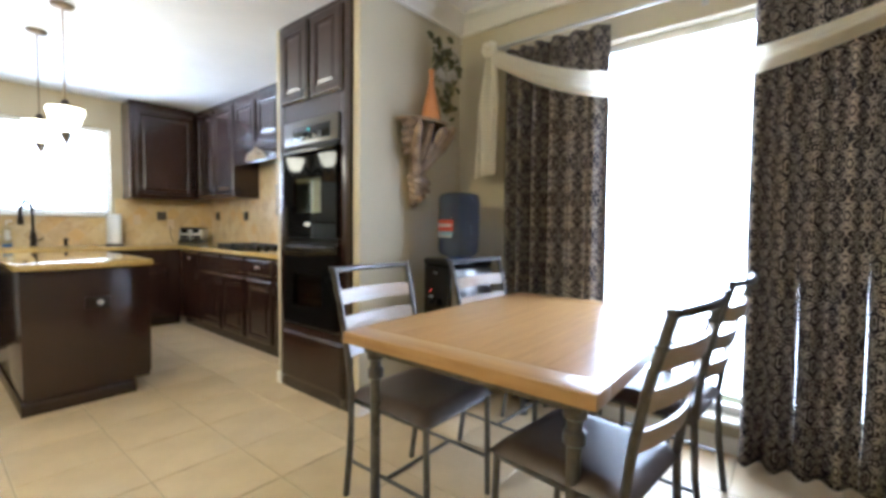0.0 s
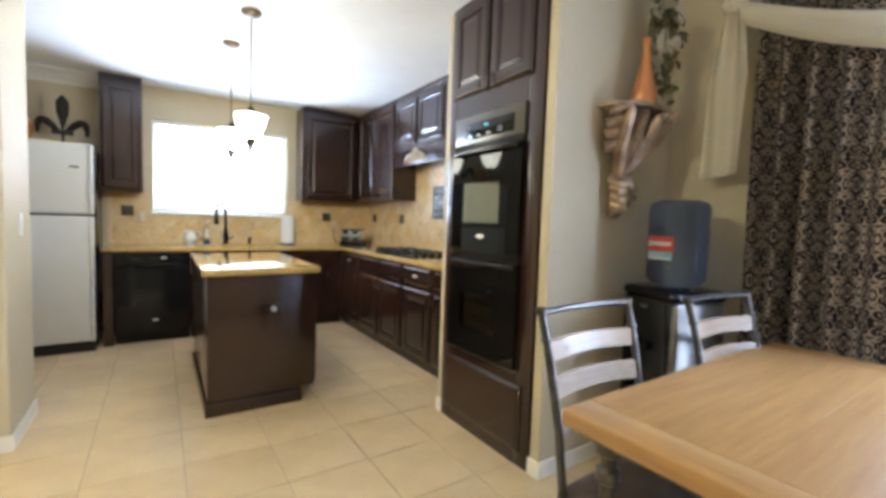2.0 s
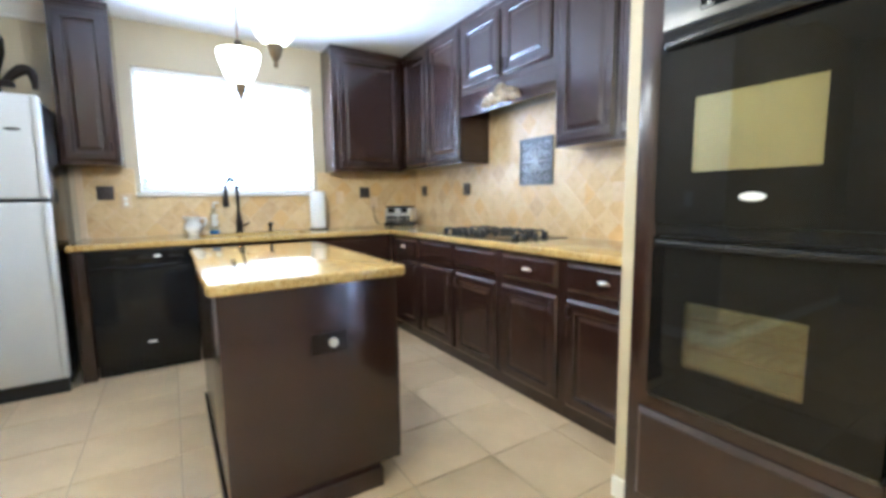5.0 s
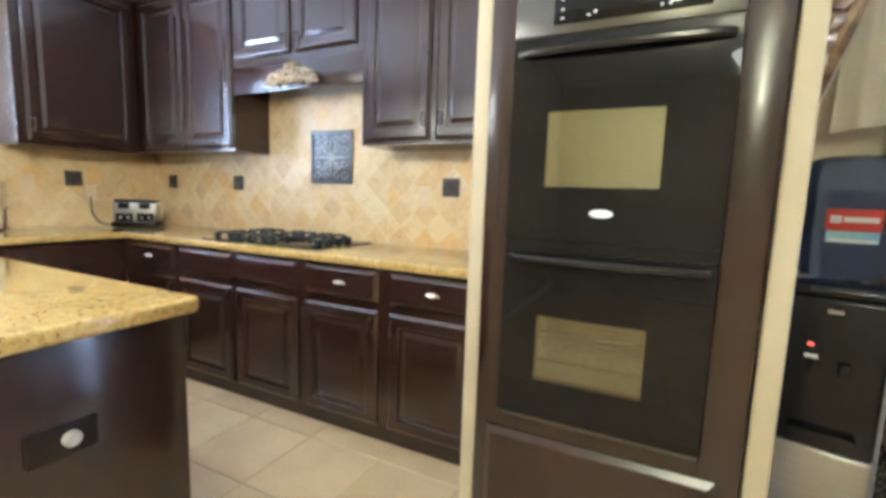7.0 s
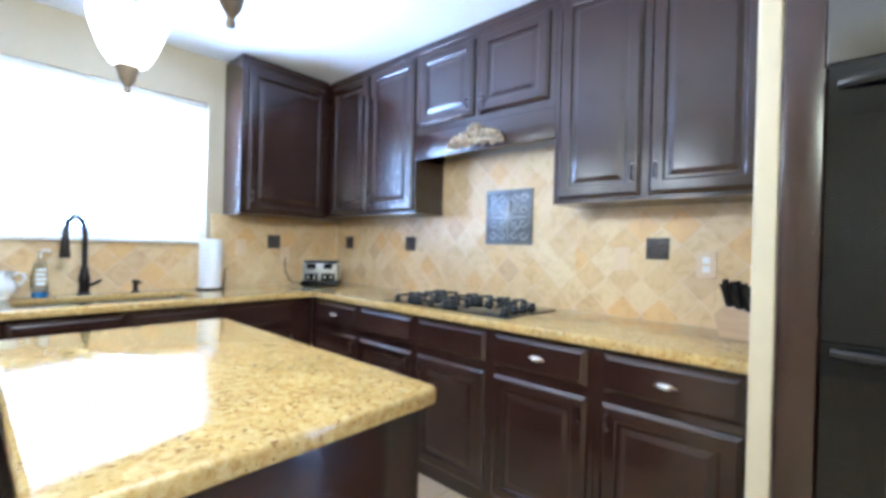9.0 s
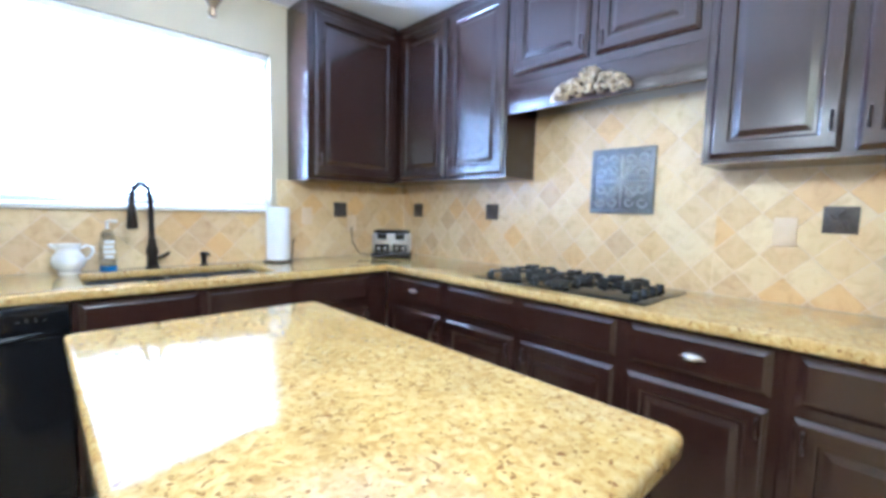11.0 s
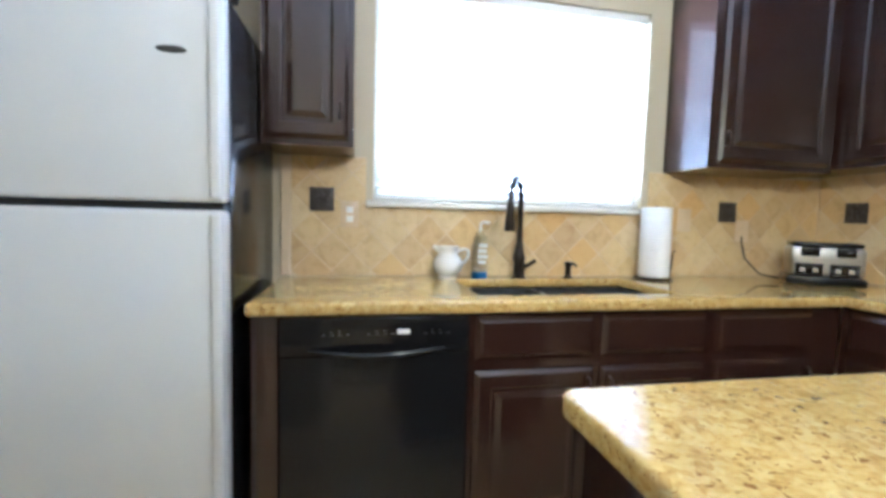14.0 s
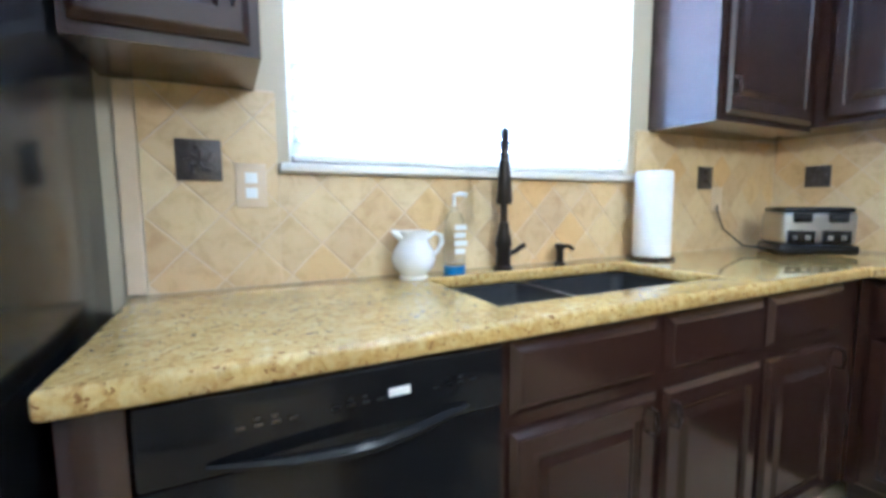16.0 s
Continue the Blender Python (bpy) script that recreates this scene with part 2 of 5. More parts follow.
GOLD = mat("antique_gold", (0.50, 0.39, 0.22), (0.09, 0.06, 0.028), 34, 0.36, 0.45, bump=0.25, grain=90)
COPPERLEAF = mat("copper_leaf", (0.46, 0.33, 0.20), (0.10, 0.058, 0.034), 15, 0.34, 0.55, bump=0.25, grain=60)
COPPER = mat("copper_vase", (0.50, 0.205, 0.060), (0.42, 0.165, 0.048), 8, 0.35, 0.35)
TABLE = mat("honey_oak", (0.40, 0.235, 0.085), (0.29, 0.158, 0.052), 3, 0.30, bump=0.05, grain=40, stretch=(1, 14, 14))
TABLE2 = mat("honey_oak_cross", (0.395, 0.231, 0.083), (0.285, 0.155, 0.051), 3, 0.30, bump=0.05, grain=40, stretch=(14, 1, 14))
SLAT = mat("bleached_wood", (0.42, 0.33, 0.24), (0.34, 0.26, 0.18), 5, 0.36, bump=0.06, grain=50, coat=0.2, stretch=(1, 12, 12))
CHAIRMETAL = mat("hammered_metal", (0.15, 0.142, 0.135), (0.08, 0.075, 0.071), 25, 0.32, 0.85, bump=0.25, grain=120)
LEATHER = mat("brown_leather", (0.075, 0.050, 0.036), (0.052, 0.034, 0.025), 10, 0.34, bump=0.35, grain=160)
DAMASK = damask()
SCARF = cloth("cream_sheer", (0.88, 0.83, 0.70), 0.42)
BLIND = cloth("blind_vinyl", (0.86, 0.86, 0.84), 0.35)
PANE = glass("window_glass", (1, 1, 1))
BOTTLE = glass("blue_plastic", (0.50, 0.575, 0.80), 0.02, 1.18)
CLEAR = glass("clear_plastic", (0.9, 0.95, 1.0), 0.02, 1.2)
BLUE = mat("blue_plastic_cap", (0.03, 0.16, 0.42), (0.025, 0.13, 0.36), 5, 0.35)
RED = mat("red_label", (0.62, 0.07, 0.03), (0.55, 0.06, 0.03), 5, 0.45)
LIGHTBLUE = mat("pale_blue_label", (0.22, 0.50, 0.66), (0.50, 0.66, 0.70), 14, 0.45)
PLAINWHITE = mat("white_print", (0.80, 0.80, 0.78), (0.76, 0.76, 0.74), 5, 0.4)
GREYPLASTIC = mat("pale_grey_plastic", (0.42, 0.41, 0.39), (0.38, 0.37, 0.35), 8, 0.4)
RUBBER = mat("black_rubber", (0.012, 0.012, 0.012), (0.009, 0.009, 0.009), 20, 0.6)
LEAF = mat("leaf_green", (0.15, 0.14, 0.062), (0.065, 0.070, 0.028), 12, 0.5, vary=0.35)
GRAPE = mat("olive_berries", (0.26, 0.21, 0.06), (0.14, 0.115, 0.03), 12, 0.35)
PETAL = mat("cream_petals", (0.55, 0.50, 0.40), (0.42, 0.36, 0.26), 12, 0.7)
MAPLE = mat("maple_block", (0.50, 0.36, 0.20), (0.42, 0.29, 0.15), 4, 0.4, stretch=(1, 1, 12))
SINK = mat("black_composite", (0.030, 0.030, 0.032), (0.022, 0.022, 0.024), 60, 0.4, bump=0.2, grain=300)
SHADE = glowing("lit_glass", (1.0, 0.82, 0.50), 12.0, (0.8, 0.75, 0.65))
LEDGREEN = glowing("clock_digits", (0.1, 0.8, 0.65), 0.7, (0.02, 0.05, 0.05))
LEDRED = glowing("red_indicator", (1.0, 0.08, 0.04), 2.0, (0.1, 0.01, 0.01))
OUTSIDE = glowing("bright_outdoors", (0.95, 0.98, 1.0), 5.0)
ORANGE = mat("amber_glaze", (0.50, 0.26, 0.06), (0.36, 0.17, 0.04), 9, 0.3)

# ---- geometry helpers ----
BASE = {}


def thing(name, at, label="", category="", group="", kind=""):
    ob = new(name)
    ob.empty_display_size = 0.05
    ob.location = at
    BASE[ob] = Vector(at)
    return tagged(ob, label, category, group, kind)


def to_mesh(name, bm, material, smooth=None):
    me = bpy.data.meshes.new(name)
    bmesh.ops.recalc_face_normals(bm, faces=bm.faces)
    if smooth:
        for f in bm.faces:
            f.smooth = True
        for e in bm.edges:
            if len(e.link_faces) == 2 and e.calc_face_angle(0) > radians(smooth):
                e.smooth = False
    bm.to_mesh(me)
    bm.free()
    me.materials.append(material)
    return me


def part(name, bm, material, parent, label="", smooth=40):
    base = BASE[parent]
    bmesh.ops.translate(bm, verts=bm.verts, vec=-base)
    ob = new(name, to_mesh(name, bm, material, smooth))
    ob.parent = parent
    BASE[ob] = base
    return tagged(ob, label)


def solid(name, bm, material, label, category="", kind="structure", at=(0, 0, 0), smooth=None, group=""):
    bmesh.ops.translate(bm, verts=bm.verts, vec=-Vector(at))
    ob = new(name, to_mesh(name, bm, material, smooth))
    ob.location = at
    BASE[ob] = Vector(at)
    return tagged(ob, label, category, group, kind)


def nb():
    return bmesh.new()


def box(bm, x0, x1, y0, y1, z0, z1, bevel=0.0, seg=2):
    x0, x1 = sorted((x0, x1)); y0, y1 = sorted((y0, y1)); z0, z1 = sorted((z0, z1))
    r = bmesh.ops.create_cube(bm, size=1, matrix=Matrix.Translation(((x0 + x1) / 2, (y0 + y1) / 2, (z0 + z1) / 2)) @ Matrix.Diagonal((x1 - x0, y1 - y0, z1 - z0, 1)))
    if bevel:
        edges = {e for v in r["verts"] for e in v.link_edges}
        bmesh.ops.bevel(bm, geom=list(edges), offset=bevel, segments=seg, profile=0.5, affect="EDGES")
    return bm


def B(*a, **k):
    return box(nb(), *a, **k)


def rod(bm, p, q, r0, r1=None, seg=12):
    p, q = Vector(p), Vector(q)
    r1 = r0 if r1 is None else r1
    d = q - p
    m = Matrix.Translation((p + q) / 2) @ d.to_track_quat("Z", "Y").to_matrix().to_4x4()
    bmesh.ops.create_cone(bm, cap_ends=True, segments=seg, radius1=r0, radius2=r1, depth=d.length, matrix=m)
    return bm


def tube(bm, pts, r, seg=8, taper=None):
    """A round bar swept along points."""
    pts = [Vector(p) for p in pts]
    rings = []
    for i, p in enumerate(pts):
        d = (pts[min(i + 1, len(pts) - 1)] - pts[max(i - 1, 0)]).normalized()
        a = d.cross(Vector((0.31, 0.17, 0.93))).normalized()
        b = d.cross(a)
        rr = r * (taper(i / (len(pts) - 1)) if taper else 1)
        rings.append([bm.verts.new(p + rr * (a * math.cos(t) + b * math.sin(t))) for t in (2 * math.pi * k / seg for k in range(seg))])
    for u, v in zip(rings, rings[1:]):
        for k in range(seg):
            bm.faces.new((u[k], u[(k + 1) % seg], v[(k + 1) % seg], v[k]))
    bm.faces.new(rings[0])
    bm.faces.new(rings[-1])
    return bm


def lathe(bm, prof, at, seg=24):
    """Turns a profile of (radius, height) about the upright axis."""
    x, y, z = at
    rings = []
    for r, h in prof:
        if r < 1e-5:
            rings.append([bm.verts.new((x, y, z + h))])
        else:
            rings.append([bm.verts.new((x + r * math.cos(t), y + r * math.sin(t), z + h)) for t in (2 * math.pi * k / seg for k in range(seg))])
    for u, v in zip(rings, rings[1:]):
        for k in range(seg):
            j = (k + 1) % seg
            if len(u) == 1 and len(v) == 1:
                break
            if len(u) == 1:
                bm.faces.new((u[0], v[j], v[k]))
            elif len(v) == 1:
                bm.faces.new((u[k], u[j], v[0]))
            else:
                bm.faces.new((u[k], u[j], v[j], v[k]))
    for ring in (rings[0], rings[-1]):
        if len(ring) > 2:
            bm.faces.new(ring)
    return bm


def ball(bm, at, r, sx=1, sy=1, sz=1, seg=10):
    bmesh.ops.create_uvsphere(bm, u_segments=seg, v_segments=max(5, seg // 2 + 1), radius=r, matrix=Matrix.Translation(at) @ Matrix.Diagonal((sx, sy, sz, 1)))
    return bm


def panel(bm, o, u, v, n, w, h, thick=0.02, rail=0.055, raised=True):
    """A framed door or drawer front: corner o, width along u, height along v, outwards n."""
    o, u, v, n = Vector(o), Vector(u), Vector(v), Vector(n)
    if raised:
        loops = [(0, 0), (0, thick - 0.012), (0.003, thick - 0.010), (0.013, thick - 0.0015), (0.017, thick), (rail, thick), (rail + 0.006, thick - 0.003), (rail + 0.010, thick - 0.010), (rail + 0.020, thick - 0.010), (rail + 0.042, thick - 0.002)]
    else:
        loops = [(0, 0), (0, thick - 0.015), (0.003, thick - 0.013), (0.019, thick - 0.002), (0.024, thick)]
    rings = []
    for i, d in loops:
        rings.append([bm.verts.new(o + u * a + v * b + n * d) for a, b in ((i, i), (w - i, i), (w - i, h - i), (i, h - i))])
    for p, q in zip(rings, rings[1:]):
        for k in range(4):
            bm.faces.new((p[k], p[(k + 1) % 4], q[(k + 1) % 4], q[k]))
    bm.faces.new(rings[-1])
    bm.faces.new(rings[0][::-1])
    return bm


def slab(cells, z0, z1, bevel):
    """A flat slab over rectangles (x0, x1, y0, y1) that share corners, with rounded edges."""
    bm = nb()
    at = {}

    def vert(x, y):
        k = (round(x, 4), round(y, 4))
        if k not in at:
            at[k] = bm.verts.new((x, y, z1))
        return at[k]
    for x0, x1, y0, y1 in cells:
        bm.faces.new((vert(x0, y0), vert(x1, y0), vert(x1, y1), vert(x0, y1)))
    r = bmesh.ops.extrude_face_region(bm, geom=bm.faces[:])
    low = [g for g in r["geom"] if isinstance(g, bmesh.types.BMVert)]
    bmesh.ops.translate(bm, verts=low, vec=(0, 0, z0 - z1))
    bmesh.ops.recalc_face_normals(bm, faces=bm.faces)
    sharp = [e for e in bm.edges if len(e.link_faces) == 2 and e.calc_face_angle(0) > 1]
    if bevel:
        bmesh.ops.bevel(bm, geom=sharp, offset=bevel, segments=3, profile=0.6, affect="EDGES")
    return bm


def prism(bm, outline, axis, a, b):
    """Extrudes a closed outline of (p, q) along an axis from a to b."""
    def at(p, q, s):
        return {"x": (s, p, q), "y": (p, s, q), "z": (p, q, s)}[axis]
    lo = [bm.verts.new(at(p, q, a)) for p, q in outline]
    hi = [bm.verts.new(at(p, q, b)) for p, q in outline]
    n = len(outline)
    for k in range(n):
        bm.faces.new((lo[k], lo[(k + 1) % n], hi[(k + 1) % n], hi[k]))
    bm.faces.new(lo[::-1])
    bm.faces.new(hi)
    return bm

# ---- structure ----
KC, DC = 2.54, 2.70          # ceilings of the kitchen and of the dining room
WX0, WX1, WZ0, WZ1 = -2.45, -1.10, 1.25, 2.21      # window over the sink
DY0, DY1, DZ0, DZ1 = -6.95, -4.75, 0.18, 2.28      # dining window
T = 0.16



def pierced(a0, a1, top, o0, o1, h0, h1, m):
    """One upright wall sheet with a rectangular opening through it."""
    us, vs = (a0, o0, o1, a1), (0, h0, h1, top)
    bm = slab([(us[i], us[i + 1], vs[j], vs[j + 1]) for i in range(3) for j in range(3) if (i, j) != (1, 1)], 0, T, 0.0)
    bmesh.ops.transform(bm, matrix=m, verts=bm.verts)
    bmesh.ops.recalc_face_normals(bm, faces=bm.faces)
    return bm


bm = pierced(-3.80, 0.16, KC, WX0, WX1, WZ0, WZ1, Matrix(((1, 0, 0, 0), (0, 0, 1, 0), (0, 1, 0, 0), (0, 0, 0, 1))))
wall_sink = solid("wall_sink", bm, WALL, "beige painted kitchen wall around the sink window", "wall")
wall_cooktop = solid("wall_cooktop", B(0, T, -4.0, 0, 0, KC), WALL, "beige painted wall behind the cooktop", "wall")
solid("wall_partition", B(-0.86, -0.002, -3.198, -3.145, 0, KC, bevel=0.006), WALL, "narrow beige wall end beside the oven tower", "wall")
solid("wall_sconce", B(-0.86, 0.12, -4.06, -4.0, 0, DC, bevel=0.006), WALL, "beige dining wall that carries the gilded bracket", "wall")
bm = pierced(-9.0, -4.002, DC, DY0, DY1, DZ0, DZ1, Matrix(((0, 0, 1, 0.122), (1, 0, 0, 0), (0, 1, 0, 0), (0, 0, 0, 1))))
solid("wall_window", bm, WALL, "beige dining wall with a tall window", "wall")
solid("wall_pantry", B(-5.6, -3.04, -2.52, -2.0, 0, DC, bevel=0.012), WALL, "cream wall block with a rounded corner", "wall")
solid("wall_fridge", B(-3.96, -3.80, -1.998, T, 0, KC), WALL, "beige side wall of the refrigerator niche", "wall")
solid("wall_west", B(-5.76, -5.602, -9.0, -2.0, 0, DC), WALL, "plain beige wall", "wall")
solid("wall_south", B(-5.76, 0.28, -9.16, -9.002, 0, DC), WALL, "plain beige wall", "wall")
solid("ceiling_kitchen", B(-3.96, 0.16, -4.06, T, KC, KC + 0.30), CEIL, "white textured kitchen ceiling", "ceiling")
solid("ceiling_dining", B(-5.76, 0.28, -9.16, -4.063, DC, DC + 0.12), CEIL, "white dining ceiling", "ceiling")
solid("ceiling_passage", B(-5.76, -3.963, -4.06, -2.0, DC, DC + 0.12), CEIL, "white ceiling beside the pantry", "ceiling")
solid("ground", B(-60, 60, -60, 60, -0.30, -0.20), mat("dry_grass", (0.16, 0.15, 0.07), (0.10, 0.11, 0.05), 2, 0.9), "dry grass outside the house", "ground")


def crown(name, pts, axis, a, b, label):
    return solid(name, prism(nb(), pts, axis, a, b), TRIM, label, "crown moulding")


def crown_profile(wall, top, s):
    """Moulding outline against a wall that faces the side s."""
    return [(wall, top), (wall + s * 0.115, top), (wall + s * 0.115, top - 0.014), (wall + s * 0.098, top - 0.026), (wall + s * 0.070, top - 0.040), (wall + s * 0.040, top - 0.075), (wall + s * 0.022, top - 0.100), (wall + s * 0.020, top - 0.116), (wall, top - 0.120)]


crown("crown_sconce", crown_profile(-4.061, DC, -1), "x", -0.86, 0.12, "white crown moulding over the dining wall")
crown("crown_window", crown_profile(0.121, DC, -1), "y", -9.0, -4.062, "white crown moulding over the window wall")
crown("crown_fridge", crown_profile(-0.001, KC, -1), "x", -3.80, -2.88, "white crown moulding above the refrigerator")


def skirting(name, x0, x1, y0, y1):
    bm = nb()
    box(bm, x0, x1, y0, y1, 0, 0.085, 0.004)
    return solid(name, bm, TRIM, "white painted baseboard", "baseboard")


skirting("baseboard_sconce", -0.872, 0.12, -4.074, -4.061)
skirting("baseboard_oven", -0.874, -0.861, -4.060, -3.995)
skirting("baseboard_partition", -0.874, -0.861, -3.200, -3.143)
skirting("baseboard_window", 0.107, 0.121, -9.0, -4.075)
skirting("baseboard_pantry", -5.6, -3.026, -2.534, -2.521)
skirting("baseboard_pantry_end", -3.039, -3.026, -2.520, -2.0)

# ---- windows ----


def window_set(name, axis, wall, outer, a0, a1, z0, z1, label, mullions):
    """A fixed window in its opening, with frame, panes and sill."""
    s = 1 if outer > wall else -1
    mid = wall + s * 0.085
    at = ((a0 + a1) / 2, mid, z0) if axis == "y" else (mid, (a0 + a1) / 2, z0)
    win = thing(name, at, label, "window", kind="structure")

    def slot(bm, p0, p1, q0, q1, d0, d1, bev=0.003):
        return box(bm, p0, p1, wall + s * d0, wall + s * d1, q0, q1, bev) if axis == "y" else box(bm, wall + s * d0, wall + s * d1, p0, p1, q0, q1, bev)
    bm = nb()
    w = 0.045
    slot(bm, a0 + 0.002, a0 + w, z0 + 0.002, z1 - 0.002, 0.07, 0.12)
    slot(bm, a1 - w, a1 - 0.002, z0 + 0.002, z1 - 0.002, 0.07, 0.12)
    slot(bm, a0 + w, a1 - w, z0 + 0.002, z0 + w, 0.07, 0.12)
    slot(bm, a0 + w, a1 - w, z1 - w, z1 - 0.002, 0.07, 0.12)
    cuts = [a0 + w] + [a0 + (a1 - a0) * k / (mullions + 1) for k in range(1, mullions + 1)] + [a1 - w]
    for c in cuts[1:-1]:
        slot(bm, c - 0.022, c + 0.022, z0 + w, z1 - w, 0.075, 0.115)
    part("window_frame", bm, TRIM, win, "white vinyl window frame")
    for p, q in zip(cuts, cuts[1:]):
        e0 = p if p == cuts[0] else p + 0.022
        e1 = q if q == cuts[-1] else q - 0.022
        pane = part("pane", slot(nb(), e0, e1, z0 + w, z1 - w, 0.092, 0.098, 0), PANE, win)
        pane.visible_shadow = False
    return win


w1 = window_set("window_1", "y", 0.0, 1.0, WX0, WX1, WZ0, WZ1, "white window above the sink with closed slats", 0)
part("window_sill", B(WX0 - 0.03, WX1 + 0.03, -0.045, 0.068, WZ0 - 0.028, WZ0 - 0.002, bevel=0.006), TRIM, w1, "white painted sill")
w2 = window_set("window_2", "x", 0.122, 1.0, DY0, DY1, DZ0, DZ1, "tall bright window behind patterned curtains", 0)
part("window_sill", B(0.085, 0.19, DY0 - 0.03, DY1 + 0.03, DZ0 - 0.028, DZ0 - 0.002, bevel=0.006), TRIM, w2, "white painted sill")

blind = thing("window_blind", (-1.775, 0.03, WZ0), "white horizontal slatted blind lowered over the sink window", "blind")
part("headrail", B(WX0 + 0.012, WX1 - 0.012, 0.008, 0.060, WZ1 - 0.045, WZ1 - 0.003, bevel=0.004), TRIM, blind)
part("bottom_rail", B(WX0 + 0.012, WX1 - 0.012, 0.012, 0.052, WZ0 + 0.006, WZ0 + 0.026, bevel=0.004), TRIM, blind)
z = WZ0 + 0.05
while z < WZ1 - 0.06:
    bm = nb()
    c, s = 0.024 * math.cos(radians(38)), 0.024 * math.sin(radians(38))
    prism(bm, [(0.032 - c, z + s), (0.032 + c, z - s), (0.032 + c + 0.001, z - s + 0.0025), (0.032 - c + 0.001, z + s + 0.0025)], "x", WX0 + 0.014, WX1 - 0.014)
    part("slat", bm, BLIND, blind)
    z += 0.043
for x in (WX0 + 0.2, WX1 - 0.2):
    part("ladder_cord", rod(nb(), (x, 0.006, WZ0 + 0.02), (x, 0.006, WZ1 - 0.04), 0.0012, seg=6), TRIM, blind)
solid("backdrop_north", B(-6.0, 3.0, 3.0, 3.05, -0.2, 5.0), OUTSIDE, "overexposed daylight outside the sink window", "backdrop")
solid("backdrop_east", B(3.0, 3.05, -11.0, -1.0, -0.2, 5.0), OUTSIDE, "overexposed daylight outside the dining window", "backdrop")

# ---- floor sheet ----
floor = solid("floor", B(-5.6, 0.12, -9.0, 0.0, -0.12, -0.006), GROUT, "beige ceramic floor tiles with thin grout joints", "floor")

# ---- kitchen cabinets ----


def cup_pull(parent, at, n, u):
    """Half-round metal pull on a drawer front."""
    bm = nb()
    at, n, u = Vector(at), Vector(n), Vector(u)
    rows = []
    for i in range(9):
        a = math.pi * i / 8
        row = []
        for k in range(5):
            b = math.pi / 2 * k / 4
            row.append(bm.verts.new(at - u * (0.040 * math.cos(a)) * (0.55 + 0.45 * math.cos(b) if k else 1) + n * (0.024 * math.sin(b) * math.sin(a) + 0.001) + Vector((0, 0, 0.022 * math.cos(b) * math.sin(a) - 0.006))))
        rows.append(row)
    for p, q in zip(rows, rows[1:]):
        for k in range(4):
            bm.faces.new((p[k], q[k], q[k + 1], p[k + 1]))
    bmesh.ops.remove_doubles(bm, verts=bm.verts, dist=0.0004)
    bmesh.ops.solidify(bm, geom=bm.faces[:], thickness=0.002)
    part("cup_pull", bm, NICKEL, parent, "satin nickel cup pull")


def knob(parent, at, n):
    at, n = Vector(at), Vector(n)
    bm = rod(nb(), at, at + n * 0.016, 0.005, seg=8)
    ball(bm, at + n * 0.022, 0.012, seg=8)
    part("knob", bm, BRONZE, parent, "dark bronze knob")


def drop_handle(parent, at, n):
    at, n = Vector(at), Vector(n)
    up = Vector((0, 0, 1))
    bm = tube(nb(), [at - up * 0.032, at - up * 0.03 + n * 0.016, at + n * 0.022, at + up * 0.03 + n * 0.016, at + up * 0.032], 0.0045, 6)
    part("handle", bm, BRONZE, parent, "dark bronze bar handle")


def front(cab, o, u, n, w, h, kind, pull=None):
    """Hangs a door or drawer front on a cabinet."""
    ob = part("door" if kind == "door" else "drawer_front", panel(nb(), o, u, (0, 0, 1), n, w, h, raised=kind == "door"), WOOD, cab, smooth=None)
    o, u, n = Vector(o), Vector(u), Vector(n)
    if pull == "cup":
        cup_pull(ob, o + u * (w / 2) + n * 0.021 + Vector((0, 0, h / 2)), n, u)
    elif pull:
        side, height = pull
        drop_handle(ob, o + u * (0.028 if side == "a" else w - 0.028) + n * 0.02 + Vector((0, 0, height)), n)
    return ob


DR0, DR1, DO0, DO1 = 0.700, 0.855, 0.105, 0.665
SX, SY = (1, 0, 0), (0, 1, 0)


def base_on_cooktop(ya, yb, splits, pulls, sides):
    cab = thing("base_cabinet", (-0.30, (ya + yb) / 2, 0), "dark espresso base cabinet with a drawer above raised-panel doors", "cabinet", "cooktop base cabinets")
    bm = box(nb(), -0.598, -0.003, yb + 0.001, ya - 0.001, 0.09, 0.868)
    part("body", bm, WOOD, cab, smooth=None)
    part("toe_kick", B(-0.560, -0.02, yb + 0.001, ya - 0.001, 0.0, 0.089), WOOD, cab, smooth=None)
    for (a, b), pull, side in zip(splits, pulls, sides):
        front(cab, (-0.599, a, DR0), (0, -1, 0), (-1, 0, 0), a - b, DR1 - DR0, "drawer", pull)
        front(cab, (-0.599, a, DO0), (0, -1, 0), (-1, 0, 0), a - b, DO1 - DO0, "door", (side, DO1 - DO0 - 0.065))


base_on_cooktop(-0.60, -1.140, [(-0.635, -1.120)], ["cup"], "b")
base_on_cooktop(-1.141, -2.130, [(-1.160, -1.622), (-1.657, -2.108)], [None, None], "ba")
base_on_cooktop(-2.131, -2.630, [(-2.158, -2.602)], ["cup"], "b")
base_on_cooktop(-2.631, -3.143, [(-2.660, -3.110)], ["cup"], "a")


